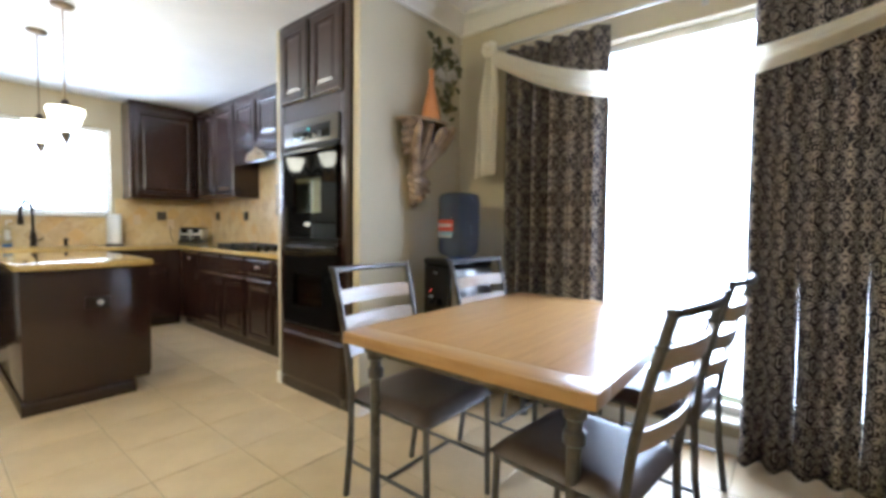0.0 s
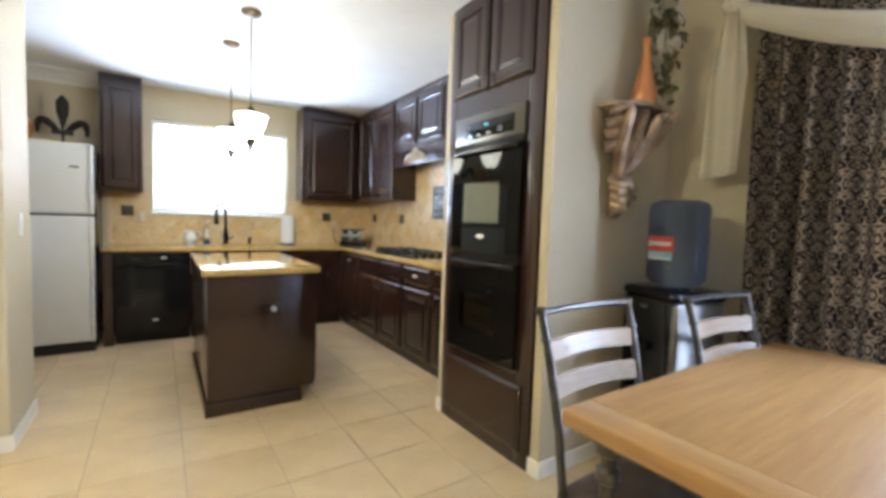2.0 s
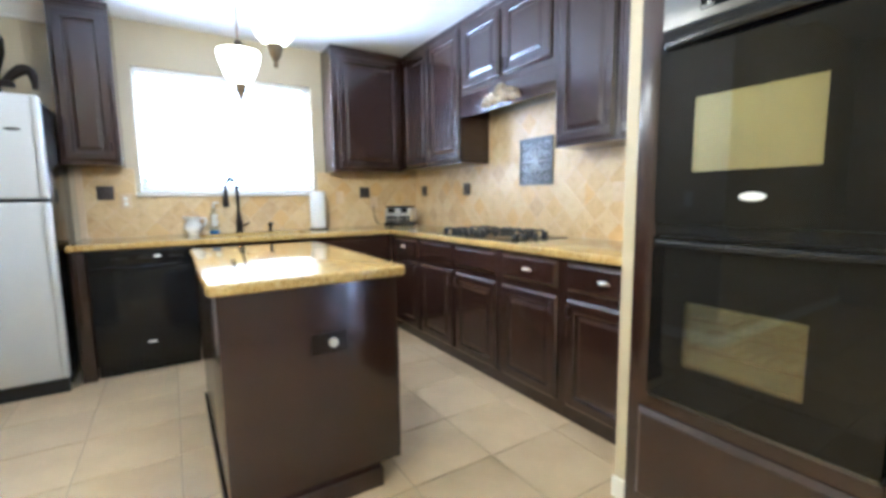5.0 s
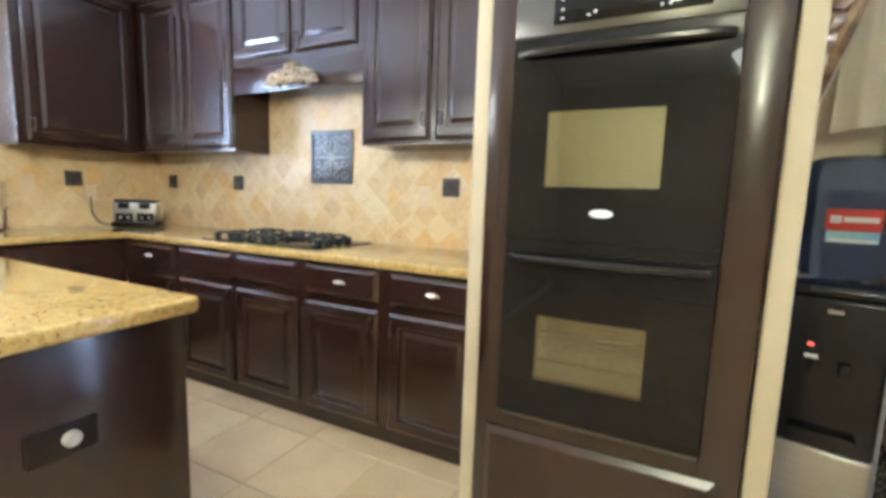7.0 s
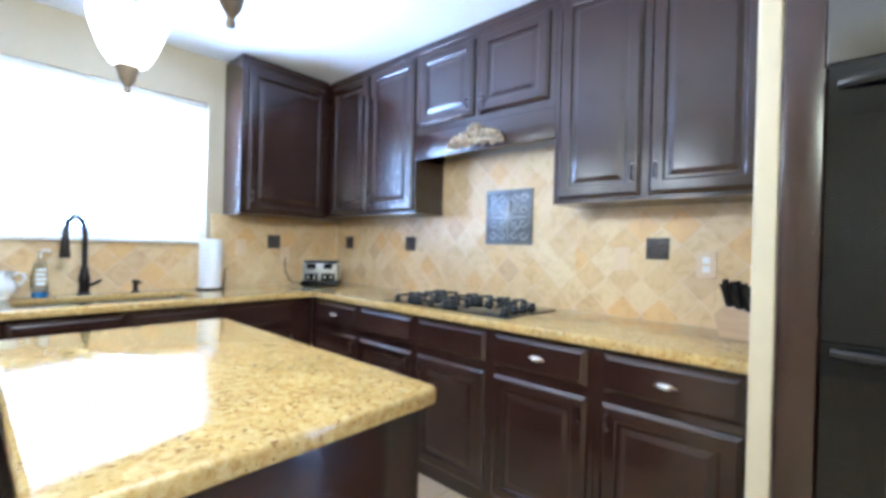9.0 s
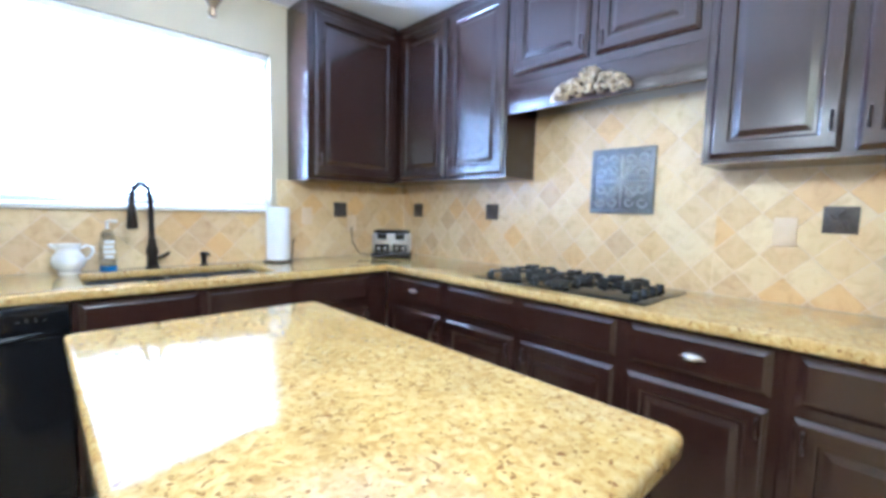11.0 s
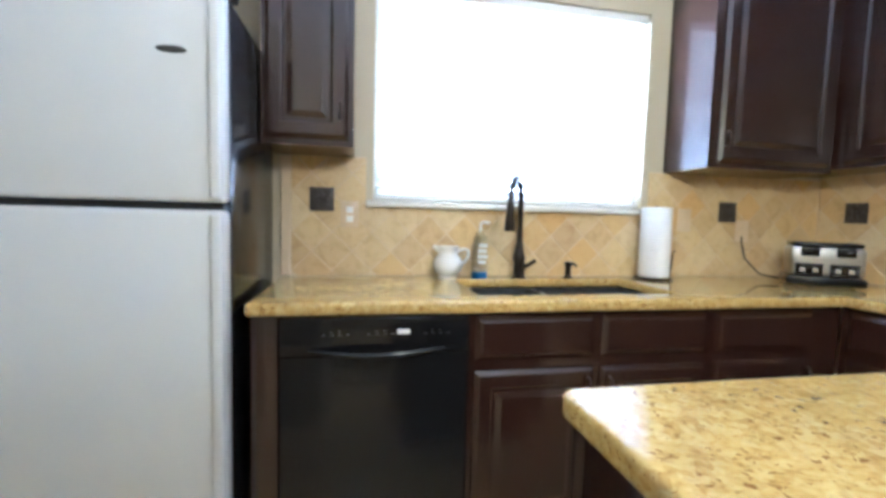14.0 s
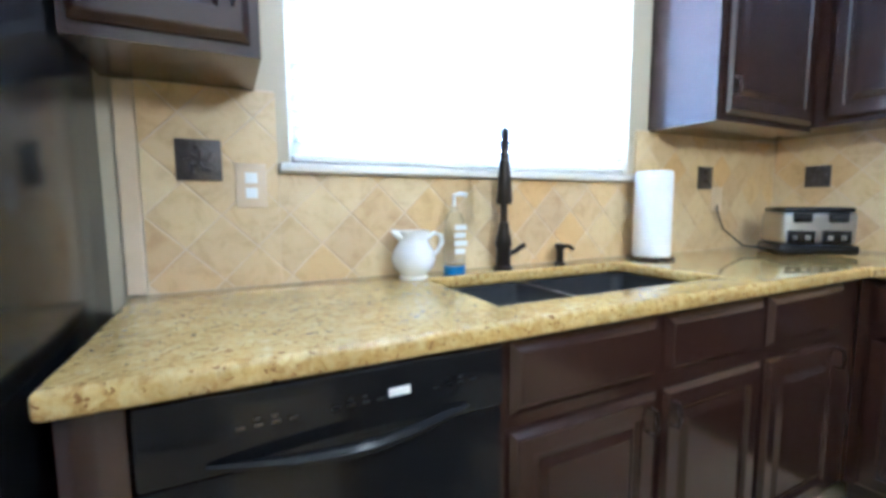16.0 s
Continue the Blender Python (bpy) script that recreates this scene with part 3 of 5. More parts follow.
def base_on_sink(xa, xb, splits, label, group):
    cab = thing("base_cabinet", ((xa + xb) / 2, -0.30, 0), label, "cabinet", group)
    part("body", B(xa + 0.001, xb - 0.001, -0.598, -0.003, 0.09, 0.64 if len(splits) > 1 else 0.868), WOOD, cab, smooth=None)
    if len(splits) > 1:
        part("front_rail", B(xa + 0.001, xb - 0.001, -0.598, -0.56, 0.642, 0.868), WOOD, cab, smooth=None)
    part("toe_kick", B(xa + 0.001, xb - 0.001, -0.545, -0.02, 0.0, 0.089), WOOD, cab, smooth=None)
    for (a, b), side in zip(splits, "ba"):
        front(cab, (a, -0.599, DR0), SX, (0, -1, 0), b - a, DR1 - DR0, "drawer")
        front(cab, (a, -0.599, DO0), SX, (0, -1, 0), b - a, DO1 - DO0, "door", (side, DO1 - DO0 - 0.065))


base_on_sink(-2.142, -1.212, [(-2.122, -1.684), (-1.656, -1.228)], "dark espresso sink cabinet with two doors and false drawer fronts", "sink base cabinets")
base_on_sink(-1.211, -0.602, [(-1.195, -0.745)], "dark espresso base cabinet beside the inner corner", "sink base cabinets")
cab = thing("end_panel", (-2.785, -0.3, 0), "dark espresso end panel beside the dishwasher", "cabinet panel")
part("panel", B(-2.832, -2.752, -0.598, -0.003, 0, 0.868, bevel=0.003), WOOD, cab)


def upper(name, label, x0, x1, y0, y1, z0, z1, doors, group):
    """A wall cabinet; doors: (corner, along, outwards, width, height, pull)."""
    cab = thing(name, ((x0 + x1) / 2, (y0 + y1) / 2, z0), label, "cabinet", group)
    part("body", B(x0, x1, y0, y1, z0, z1 - 0.05), WOOD, cab, smooth=None)
    part("top_moulding", B(x0, x1, y0, y1, z1 - 0.049, z1 - 0.002, bevel=0.004), WOOD, cab, smooth=None)
    for o, u, n, w, h, pull in doors:
        front(cab, o, u, n, w, h, "door", pull)
    return cab


UZ, UT = 1.455, 2.53
UG = "wall cabinets"
N, W = (0, -1, 0), (-1, 0, 0)
upper("wall_cabinet", "dark espresso wall cabinet reaching the ceiling beside the window", -0.990, -0.311, -0.29, -0.003, UZ - 0.02, UT, [((-0.945, -0.291, UZ + 0.005), SX, N, 0.60, UT - UZ - 0.085, ("a", 0.10))], UG)
upper("wall_cabinet", "dark espresso wall cabinet between refrigerator and window", -2.865, -2.535, -0.29, -0.003, UZ - 0.02, UT, [((-2.850, -0.291, UZ + 0.005), SX, N, 0.295, UT - UZ - 0.085, ("b", 0.10))], UG)
upper("wall_cabinet", "dark espresso two-door wall cabinet in the corner", -0.29, -0.003, -1.278, -0.003, UZ, UT, [((-0.291, -0.335, UZ + 0.02), (0, -1, 0), W, 0.450, UT - UZ - 0.085, None), ((-0.291, -0.815, UZ + 0.02), (0, -1, 0), W, 0.450, UT - UZ - 0.085, ("a", 0.08))], UG)
hood = upper("wall_cabinet", "dark espresso hood cabinet with two short doors above the cooktop", -0.29, -0.003, -2.266, -1.280, 1.955, UT, [((-0.291, -1.320, 2.000), (0, -1, 0), W, 0.435, UT - 2.085, ("b", 0.07)), ((-0.291, -1.795, 2.000), (0, -1, 0), W, 0.435, UT - 2.085, ("a", 0.07))], UG)
part("valance", B(-0.29, -0.262, -2.266, -1.280, 1.80, 1.954, bevel=0.003), WOOD, hood, "plain dark hood valance")
upper("wall_cabinet", "dark espresso two-door wall cabinet beside the oven tower", -0.29, -0.003, -3.143, -2.268, UZ + 0.01, UT, [((-0.291, -2.295, UZ + 0.03), (0, -1, 0), W, 0.385, UT - UZ - 0.095, ("b", 0.10)), ((-0.291, -2.715, UZ + 0.03), (0, -1, 0), W, 0.400, UT - UZ - 0.095, ("a", 0.10))], UG)

# carved scroll on the hood
orn = thing("carved_ornament", (-0.297, -1.773, 1.80), "small gilded scrollwork ornament on the hood valance", "ornament")
for s in (-1, 1):
    for c, r, zc, w in ((0.045, 0.036, 1.872, 0.013), (0.060, 0.026, 1.836, 0.011), (0.112, 0.032, 1.858, 0.013), (0.128, 0.022, 1.826, 0.010), (0.166, 0.024, 1.836, 0.011)):
        pts = [(-0.304 - 0.008 * math.sin(3 * a), -1.773 + s * (c + r * (1 - a / 9) * math.cos(a)), zc + r * (1 - a / 9) * math.sin(a)) for a in [0.4 * i for i in range(16)]]
        part("scroll", tube(nb(), pts, w, 6, lambda f: 1.15 - 0.6 * f), GOLD, orn)
    for y0, z0, y1, z1, y2, z2 in ((0.015, 1.83, 0.075, 1.90, 0.115, 1.895), (0.080, 1.835, 0.140, 1.885, 0.175, 1.868), (0.130, 1.822, 0.170, 1.850, 0.195, 1.822)):
        part("leaf", tube(nb(), [(-0.300, -1.773 + s * y0, z0), (-0.316, -1.773 + s * y1, z1), (-0.306, -1.773 + s * y2, z2)], 0.012, 6, lambda f: 0.5 + 1.7 * f * (1.25 - f)), GOLD, orn)
    for k in range(4):
        a = 0.35 + 0.45 * k
        part("leaf", tube(nb(), [(-0.300, -1.773 + s * 0.01, 1.885), (-0.314, -1.773 + s * (0.01 + 0.032 * math.cos(a)), 1.885 + 0.038 * math.sin(a)), (-0.304, -1.773 + s * (0.01 + 0.055 * math.cos(a)), 1.885 + 0.062 * math.sin(a))], 0.010, 6, lambda f: 0.4 + 1.6 * f * (1.3 - f)), GOLD, orn)
bm = tube(nb(), [(-0.300, -1.773, 1.83), (-0.312, -1.773, 1.88), (-0.302, -1.773, 1.945)], 0.014, 8, lambda f: 1.2 - f)
ball(bm, (-0.306, -1.773, 1.868), 0.018, 0.8, 1, 1.2, 8)
part("central_bud", bm, GOLD, orn)

# ---- oven tower ----
tower = thing("oven_tower", (-0.45, -3.595, 0), "tall dark espresso cabinet housing a double wall oven", "cabinet")
TX, TY0, TY1 = -0.872, -3.992, -3.200
part("side_panel", B(TX + 0.02, -0.01, TY0, TY0 + 0.02, 0, UT + 0.006), WOOD, tower, smooth=None)
part("side_panel", B(TX + 0.02, -0.01, TY1 - 0.02, TY1, 0, UT + 0.006), WOOD, tower, smooth=None)
part("stile", B(TX, TX + 0.02, TY0, -3.885, 0, UT + 0.006, bevel=0.006), WOOD, tower)
part("stile", B(TX, TX + 0.02, -3.285, TY1, 0, UT + 0.006, bevel=0.006), WOOD, tower)
for za, zb in ((0.0, 0.475), (1.862, UT + 0.006)):
    part("rail", B(TX + 0.0005, TX + 0.02, -3.885, -3.285, za, zb), WOOD, tower, smooth=None)
part("shelf_board", B(TX + 0.022, -0.01, TY0 + 0.021, TY1 - 0.021, 0.43, 0.455), WOOD, tower, smooth=None)
part("back_panel", B(-0.03, -0.012, TY0 + 0.021, TY1 - 0.021, 0.0, UT), WOOD, tower, smooth=None)
front(tower, (TX, -3.245, 1.985), (0, -1, 0), W, 0.325, 0.515, "door", ("b", 0.035))
front(tower, (TX, -3.595, 1.985), (0, -1, 0), W, 0.325, 0.515, "door", ("a", 0.035))
part("drawer_front", panel(nb(), (TX, -3.245, 0.075), (0, -1, 0), (0, 0, 1), W, 0.690, 0.345, raised=False), WOOD, tower, smooth=None)

oven = thing("double_oven", (-0.55, -3.585, 0.46), "black glass double wall oven with a smoked steel control panel", "oven")
OY0, OY1 = -3.883, -3.287
OX = TX - 0.012
bm = nb()
box(bm, TX + 0.021, -0.25, OY0, OY0 + 0.03, 0.478, 1.855)
box(bm, TX + 0.021, -0.25, OY1 - 0.03, OY1, 0.478, 1.855)
box(bm, TX + 0.021, -0.25, OY0 + 0.03, OY1 - 0.03, 0.478, 0.52)
box(bm, TX + 0.021, -0.25, OY0 + 0.03, OY1 - 0.03, 1.03, 1.09)
box(bm, TX + 0.021, -0.25, OY0 + 0.03, OY1 - 0.03, 1.66, 1.855)
box(bm, -0.27, -0.25, OY0 + 0.03, OY1 - 0.03, 0.52, 1.66)
part("case", bm, CAVITY, oven, "dark enamelled oven case", smooth=None)
panel_ob = part("control_panel", B(OX, TX + 0.018, OY0 - 0.004, OY1 + 0.004, 1.695, 1.858, bevel=0.004), DARKSTEEL, oven, "smoked steel control panel")
part("display", B(OX - 0.004, OX - 0.0005, -3.81, -3.40, 1.722, 1.815, bevel=0.001), BLACKGLASS, panel_ob, "black glass keypad")
part("clock", B(OX - 0.0055, OX - 0.0042, -3.597, -3.568, 1.784, 1.795), LEDGREEN, panel_ob, "glowing green clock digits")
bm = nb()
for y, zs in ((-3.425, (1.738, 1.763, 1.79)), (-3.50, (1.738,)), (-3.517, (1.745,)), (-3.69, (1.738, 1.756)), (-3.71, (1.738, 1.756))):
    for zz in zs:
        box(bm, OX - 0.0052, OX - 0.0042, y - 0.004, y + 0.004, zz - 0.003, zz + 0.003)
part("key_marks", bm, PLAINWHITE, panel_ob, "rows of pale key marks", smooth=None)["kind"] = "stuff"
part("vent_strip", B(OX + 0.004, TX + 0.018, OY0, OY1, 1.668, 1.694), BLACK, oven)


def oven_door(z0, z1, win0, win1, pane):
    door = part("oven_door", nb(), BLACKGLASS, oven, "black glass oven door")
    bm = nb()
    ya, yb = OY0 + 0.16, OY1 - 0.115
    xa, xb = OX - 0.010, TX + 0.016
    for a, b, c, d in ((OY0, OY1, z0, win0), (OY0, OY1, win1, z1), (OY0, ya, win0, win1), (yb, OY1, win0, win1)):
        box(bm, xa, xb, a, b, c, d)
    bmesh.ops.remove_doubles(bm, verts=bm.verts, dist=0.0001)
    bmesh.ops.translate(bm, verts=bm.verts, vec=-BASE[oven])
    old = door.data
    door.data = to_mesh("oven_door", bm, BLACKGLASS)
    bpy.data.meshes.remove(old)
    part("oven_window", B(xa + 0.002, xa + 0.008, ya - 0.0, yb + 0.0, win0, win1), pane, door, "dim oven window")
    bm = nb()
    zh = z1 - 0.022
    tube(bm, [(xa - 0.002 - 0.030 * math.sin(math.pi * f) ** 0.5, OY0 + 0.02 + (OY1 - OY0 - 0.04) * f, zh) for f in [i / 16 for i in range(17)]], 0.013, 8)
    part("handle", bm, OVENGRIP, door, "dark bowed door handle")
    return door


oven_door(1.082, 1.664, 1.245, 1.47, OVENPANE)
oven_door(0.492, 1.040, 0.620, 0.835, DIMPANE)
part("divider", B(OX + 0.003, TX + 0.018, OY0, OY1, 1.042, 1.080), BLACK, oven)
part("bottom_trim", B(OX - 0.004, TX + 0.016, OY0, OY1, 0.476, 0.490, bevel=0.003), DARKSTEEL, oven, "narrow lower trim strip")
part("badge", lathe(nb(), [(0, 0), (0.03, 0), (0.03, 0.003), (0, 0.004)], (0, 0, 0), 20), PLAINWHITE, oven, "pale oval badge")
bd = [o for o in oven.children if o.name.startswith("badge")][0]
for v in bd.data.vertices:
    p = v.co + BASE[oven]
    v.co = Vector((OX - 0.011 - p.z, -3.575 + p.x * 1.15, 1.168 + p.y * 0.42)) - BASE[oven]
for zr in (0.66, 0.76):
    bm = nb()
    for k in range(13):
        y = OY0 + 0.05 + k * 0.041
        rod(bm, (-0.80, y, zr), (-0.32, y, zr), 0.0025, seg=5)
    for x in (-0.80, -0.56, -0.32):
        rod(bm, (x, OY0 + 0.035, zr), (x, OY1 - 0.035, zr), 0.004, seg=6)
    part("rack", bm, NICKEL, oven, "wire oven rack")

# ---- worktops ----
sx0, sx1, sy0, sy1 = -2.085, -1.285, -0.515, -0.125
cells = [(-2.84, sx0, sy1, -0.003), (sx0, sx1, sy1, -0.003), (sx1, -0.635, sy1, -0.003), (-0.635, -0.003, sy1, -0.003),
         (-2.84, sx0, sy0, sy1), (sx1, -0.635, sy0, sy1), (-0.635, -0.003, sy0, sy1),
         (-2.84, sx0, -0.640, sy0), (sx0, sx1, -0.640, sy0), (sx1, -0.635, -0.640, sy0), (-0.635, -0.003, -0.640, sy0),
         (-0.635, -0.003, -3.143, -0.640)]
wt = thing("worktop", (-0.6, -0.4, 0.87), "speckled golden granite worktop with a rounded edge", "worktop")
part("slab", slab(cells, 0.870, 0.910, 0.012), GRANITE, wt)

isl = thing("kitchen_island", (-1.84, -1.99, 0), "dark espresso kitchen island with a plain end panel", "kitchen island")
IX0, IX1, IY0, IY1 = -2.165, -1.515, -2.585, -1.395
part("body", B(IX0, IX1, IY0, IY1, 0.095, 0.868, bevel=0.004), WOOD, isl)
part("plinth", B(IX0 + 0.001, IX1 - 0.09, IY0 + 0.001, IY1 - 0.001, 0, 0.094), WOOD, isl, smooth=None)
part("base_moulding", B(IX0 - 0.012, IX1 - 0.085, IY0 - 0.012, IY0 - 0.001, 0.0, 0.085, bevel=0.004), WOOD, isl)
part("base_moulding", B(IX0 - 0.012, IX0 - 0.001, IY0 - 0.001, IY1, 0.0, 0.085, bevel=0.004), WOOD, isl)
for a in (IY1 - 0.02, IY1 - 0.61):
    front(isl, (IX1, a - 0.56, DR0), SY, (1, 0, 0), 0.56, DR1 - DR0, "drawer")
    front(isl, (IX1, a - 0.56, DO0 + 0.01), SY, (1, 0, 0), 0.56, DO1 - DO0 - 0.01, "door")
it = thing("island_worktop", (-1.84, -1.99, 0.87), "polished golden granite slab on the island", "worktop")
bm = nb()
out = []
for cx, cy, a0 in ((-1.485 - 0.03, -1.355 - 0.03, 0), (-2.195 + 0.03, -1.355 - 0.03, 90), (-2.195 + 0.03, -2.625 + 0.03, 180), (-1.485 - 0.03, -2.625 + 0.03, 270)):
    out += [(cx + 0.03 * math.cos(radians(a0 + d)), cy + 0.03 * math.sin(radians(a0 + d))) for d in (0, 22, 45, 68, 90)]
prism(bm, out, "z", 0.870, 0.912)
bmesh.ops.recalc_face_normals(bm, faces=bm.faces)
bmesh.ops.bevel(bm, geom=[e for e in bm.edges if abs(e.verts[0].co.z - e.verts[1].co.z) < 1e-5], offset=0.013, segments=3, profile=0.6, affect="EDGES")
part("slab", bm, GRANITE, it)
so = thing("socket_outlet", (-1.80, IY0, 0.645), "dark double socket with a pale grey plug-in on the island end", "outlet")
part("plate", B(-1.865, -1.735, IY0 - 0.007, IY0 - 0.001, 0.607, 0.683, bevel=0.002), BRONZE, so, "dark cover plate")
bm = lathe(nb(), [(0, 0), (0.018, 0), (0.018, 0.010), (0.013, 0.018), (0, 0.020)], (0, 0, 0), 18)
bmesh.ops.transform(bm, matrix=Matrix.Translation((-1.787, IY0 - 0.007, 0.645)) @ Matrix.Rotation(radians(90), 4, "X"), verts=bm.verts)
part("plug_in", bm, GREYPLASTIC, so, "round pale grey plug-in")

# ---- sink, dishwasher, refrigerator ----
sink = thing("kitchen_sink", (-1.685, -0.32, 0.72), "black composite double-bowl undermount sink", "sink")
mid = -1.735


def sink_bowl(x0, x1):
    bm = nb()
    rings = []
    for grow, z, rad in ((0.0085, 0.868, 0.05), (0.0, 0.868, 0.045), (0.0, 0.75, 0.045), (-0.012, 0.712, 0.05), (-0.05, 0.700, 0.05)):
        ring = []
        for cx, cy, a0 in ((x1, sy1, 0), (x0, sy1, 90), (x0, sy0, 180), (x1, sy0, 270)):
            sx, sy = (1 if a0 in (0, 270) else -1), (1 if a0 in (0, 90) else -1)
            for d in (0, 30, 60, 90):
                ang = radians(a0 + d)
                ring.append(bm.verts.new((cx + sx * (grow - rad) + rad * math.cos(ang), cy + sy * (grow - rad) + rad * math.sin(ang), z)))
        rings.append(ring)
    for p, q in zip(rings, rings[1:]):
        for i in range(16):
            bm.faces.new((p[i], p[(i + 1) % 16], q[(i + 1) % 16], q[i]))
    bm.faces.new(rings[-1])
    bmesh.ops.recalc_face_normals(bm, faces=bm.faces)
    part("bowl", bm, SINK, sink)


sink_bowl(sx0, mid - 0.009)
sink_bowl(mid + 0.009, sx1)
for x in (-1.91, -1.51):
    part("drain", lathe(nb(), [(0, 0), (0.045, 0), (0.045, 0.004), (0.03, 0.003), (0, 0.002)], (x, -0.32, 0.70), 16), STEEL, sink, "steel drain")

fc = thing("kitchen_faucet", (-1.775, -0.075, 0.91), "tall dark bronze pull-down faucet", "faucet")
part("body", lathe(nb(), [(0, 0), (0.034, 0), (0.034, 0.008), (0.026, 0.016), (0.024, 0.07), (0.030, 0.085), (0.026, 0.11), (0.020, 0.13), (0.017, 0.16), (0, 0.165)], (-1.775, -0.075, 0.91), 18), BRONZE, fc)
arc = [(-1.775, -0.075, 1.06 + 0.04 * i) for i in range(6)] + [(-1.775 - 0.053 * (1 - math.cos(a)), -0.075 - 0.078 * (1 - math.cos(a)), 1.26 + 0.10 * math.sin(a)) for a in [math.pi * i / 12 for i in range(1, 13)]]
part("spout", tube(nb(), arc, 0.013, 10), BRONZE, fc)
e = Vector(arc[-1])
part("spray_head", lathe(nb(), [(0, -0.13), (0.022, -0.13), (0.025, -0.12), (0.019, -0.05), (0.015, 0.0), (0, 0.002)], e, 14), BRONZE, fc)
part("lever", tube(nb(), [(-1.752, -0.08, 0.965), (-1.735, -0.085, 0.970), (-1.712, -0.09, 0.985), (-1.700, -0.095, 0.992)], 0.009, 8), BRONZE, fc)
sd = thing("soap_dispenser", (-1.525, -0.075, 0.91), "dark bronze soap dispenser beside the sink", "dispenser")
part("body", lathe(nb(), [(0, 0), (0.022, 0), (0.022, 0.006), (0.014, 0.012), (0.014, 0.055), (0.019, 0.06), (0.019, 0.075), (0, 0.08)], (-1.525, -0.075, 0.91), 14), BRONZE, sd)
part("nozzle", tube(nb(), [(-1.525, -0.075, 0.978), (-1.515, -0.11, 0.980), (-1.512, -0.13, 0.970)], 0.007, 8), BRONZE, sd)

pj = thing("pitcher", (-2.120, -0.105, 0.91), "small white glazed pitcher beside the sink", "pitcher")
px, py = -2.120, -0.105
part("body", lathe(nb(), [(0, 0), (0.036, 0), (0.040, 0.006), (0.034, 0.014), (0.052, 0.040), (0.060, 0.070), (0.054, 0.100), (0.040, 0.128), (0.038, 0.145), (0.046, 0.168), (0.042, 0.168), (0.034, 0.145), (0.036, 0.128), (0, 0.05)], (px, py, 0.91), 24), OFFWHITE, pj)
part("handle", tube(nb(), [(px + 0.038, py, 1.050), (px + 0.062, py, 1.068), (px + 0.082, py, 1.058), (px + 0.084, py, 1.030), (px + 0.070, py, 1.000), (px + 0.054, py, 0.985)], 0.0075, 8), OFFWHITE, pj)
part("spout", tube(nb(), [(px - 0.030, py, 1.058), (px - 0.048, py, 1.070), (px - 0.060, py, 1.080)], 0.018, 8, lambda f: 1 - 0.6 * f), OFFWHITE, pj)
pj.scale = (1.12, 1.12, 0.86)
sb = thing("soap_bottle", (-1.965, -0.075, 0.91), "clear soap bottle with a blue base and white print", "bottle")
part("bottle", lathe(nb(), [(0, 0.028), (0.034, 0.028), (0.036, 0.06), (0.033, 0.15), (0.024, 0.19), (0.013, 0.205), (0.013, 0.215), (0, 0.216)], (-1.965, -0.075, 0.91), 18), CLEAR, sb)
part("base", lathe(nb(), [(0, 0), (0.034, 0), (0.036, 0.004), (0.035, 0.026), (0, 0.027)], (-1.965, -0.075, 0.91), 18), BLUE, sb, "blue base")
bm = nb()
for k, (dz, w) in enumerate(((0.075, 0.018), (0.10, 0.026), (0.125, 0.020), (0.15, 0.024))):
    box(bm, -1.965 - w + 0.006 * (k % 2), -1.965 + w, -0.1135, -0.1122, 0.91 + dz - 0.008, 0.91 + dz + 0.008)
part("print", bm, PLAINWHITE, sb, "white print", smooth=None)
part("pump", tube(nb(), [(-1.965, -0.075, 1.125), (-1.965, -0.075, 1.16), (-1.95, -0.08, 1.165), (-1.925, -0.085, 1.162)], 0.007, 8), PLAINWHITE, sb, "white pump")

pt = thing("paper_towel_holder", (-1.115, -0.14, 0.91), "dark wire holder with a full white paper roll", "paper towel")
cx, cy = -1.115, -0.14
part("roll", lathe(nb(), [(0.02, 0), (0.068, 0), (0.070, 0.004), (0.069, 0.325), (0.066, 0.330), (0.02, 0.330), (0.02, 0.0)], (cx, cy, 0.925), 28), PAPER, pt, "white paper roll")
bm = nb()
tube(bm, [(cx + 0.085 * math.cos(a), cy + 0.085 * math.sin(a), 0.916) for a in [2 * math.pi * i / 20 for i in range(21)]], 0.004, 6)
for a in (0.3, 2.4, 4.5):
    tube(bm, [(cx, cy, 0.920), (cx + 0.05 * math.cos(a), cy + 0.05 * math.sin(a), 0.922), (cx + 0.09 * math.cos(a), cy + 0.09 * math.sin(a), 0.914)], 0.004, 6)
rod(bm, (cx, cy, 0.918), (cx, cy, 1.262), 0.005, seg=8)
tube(bm, [(cx + 0.086, cy, 0.916), (cx + 0.090, cy - 0.01, 0.99), (cx + 0.092, cy - 0.01, 1.04), (cx + 0.105, cy - 0.01, 1.05)], 0.004, 6)
part("wire_frame", bm, BRONZE, pt, "dark bronze wire frame")

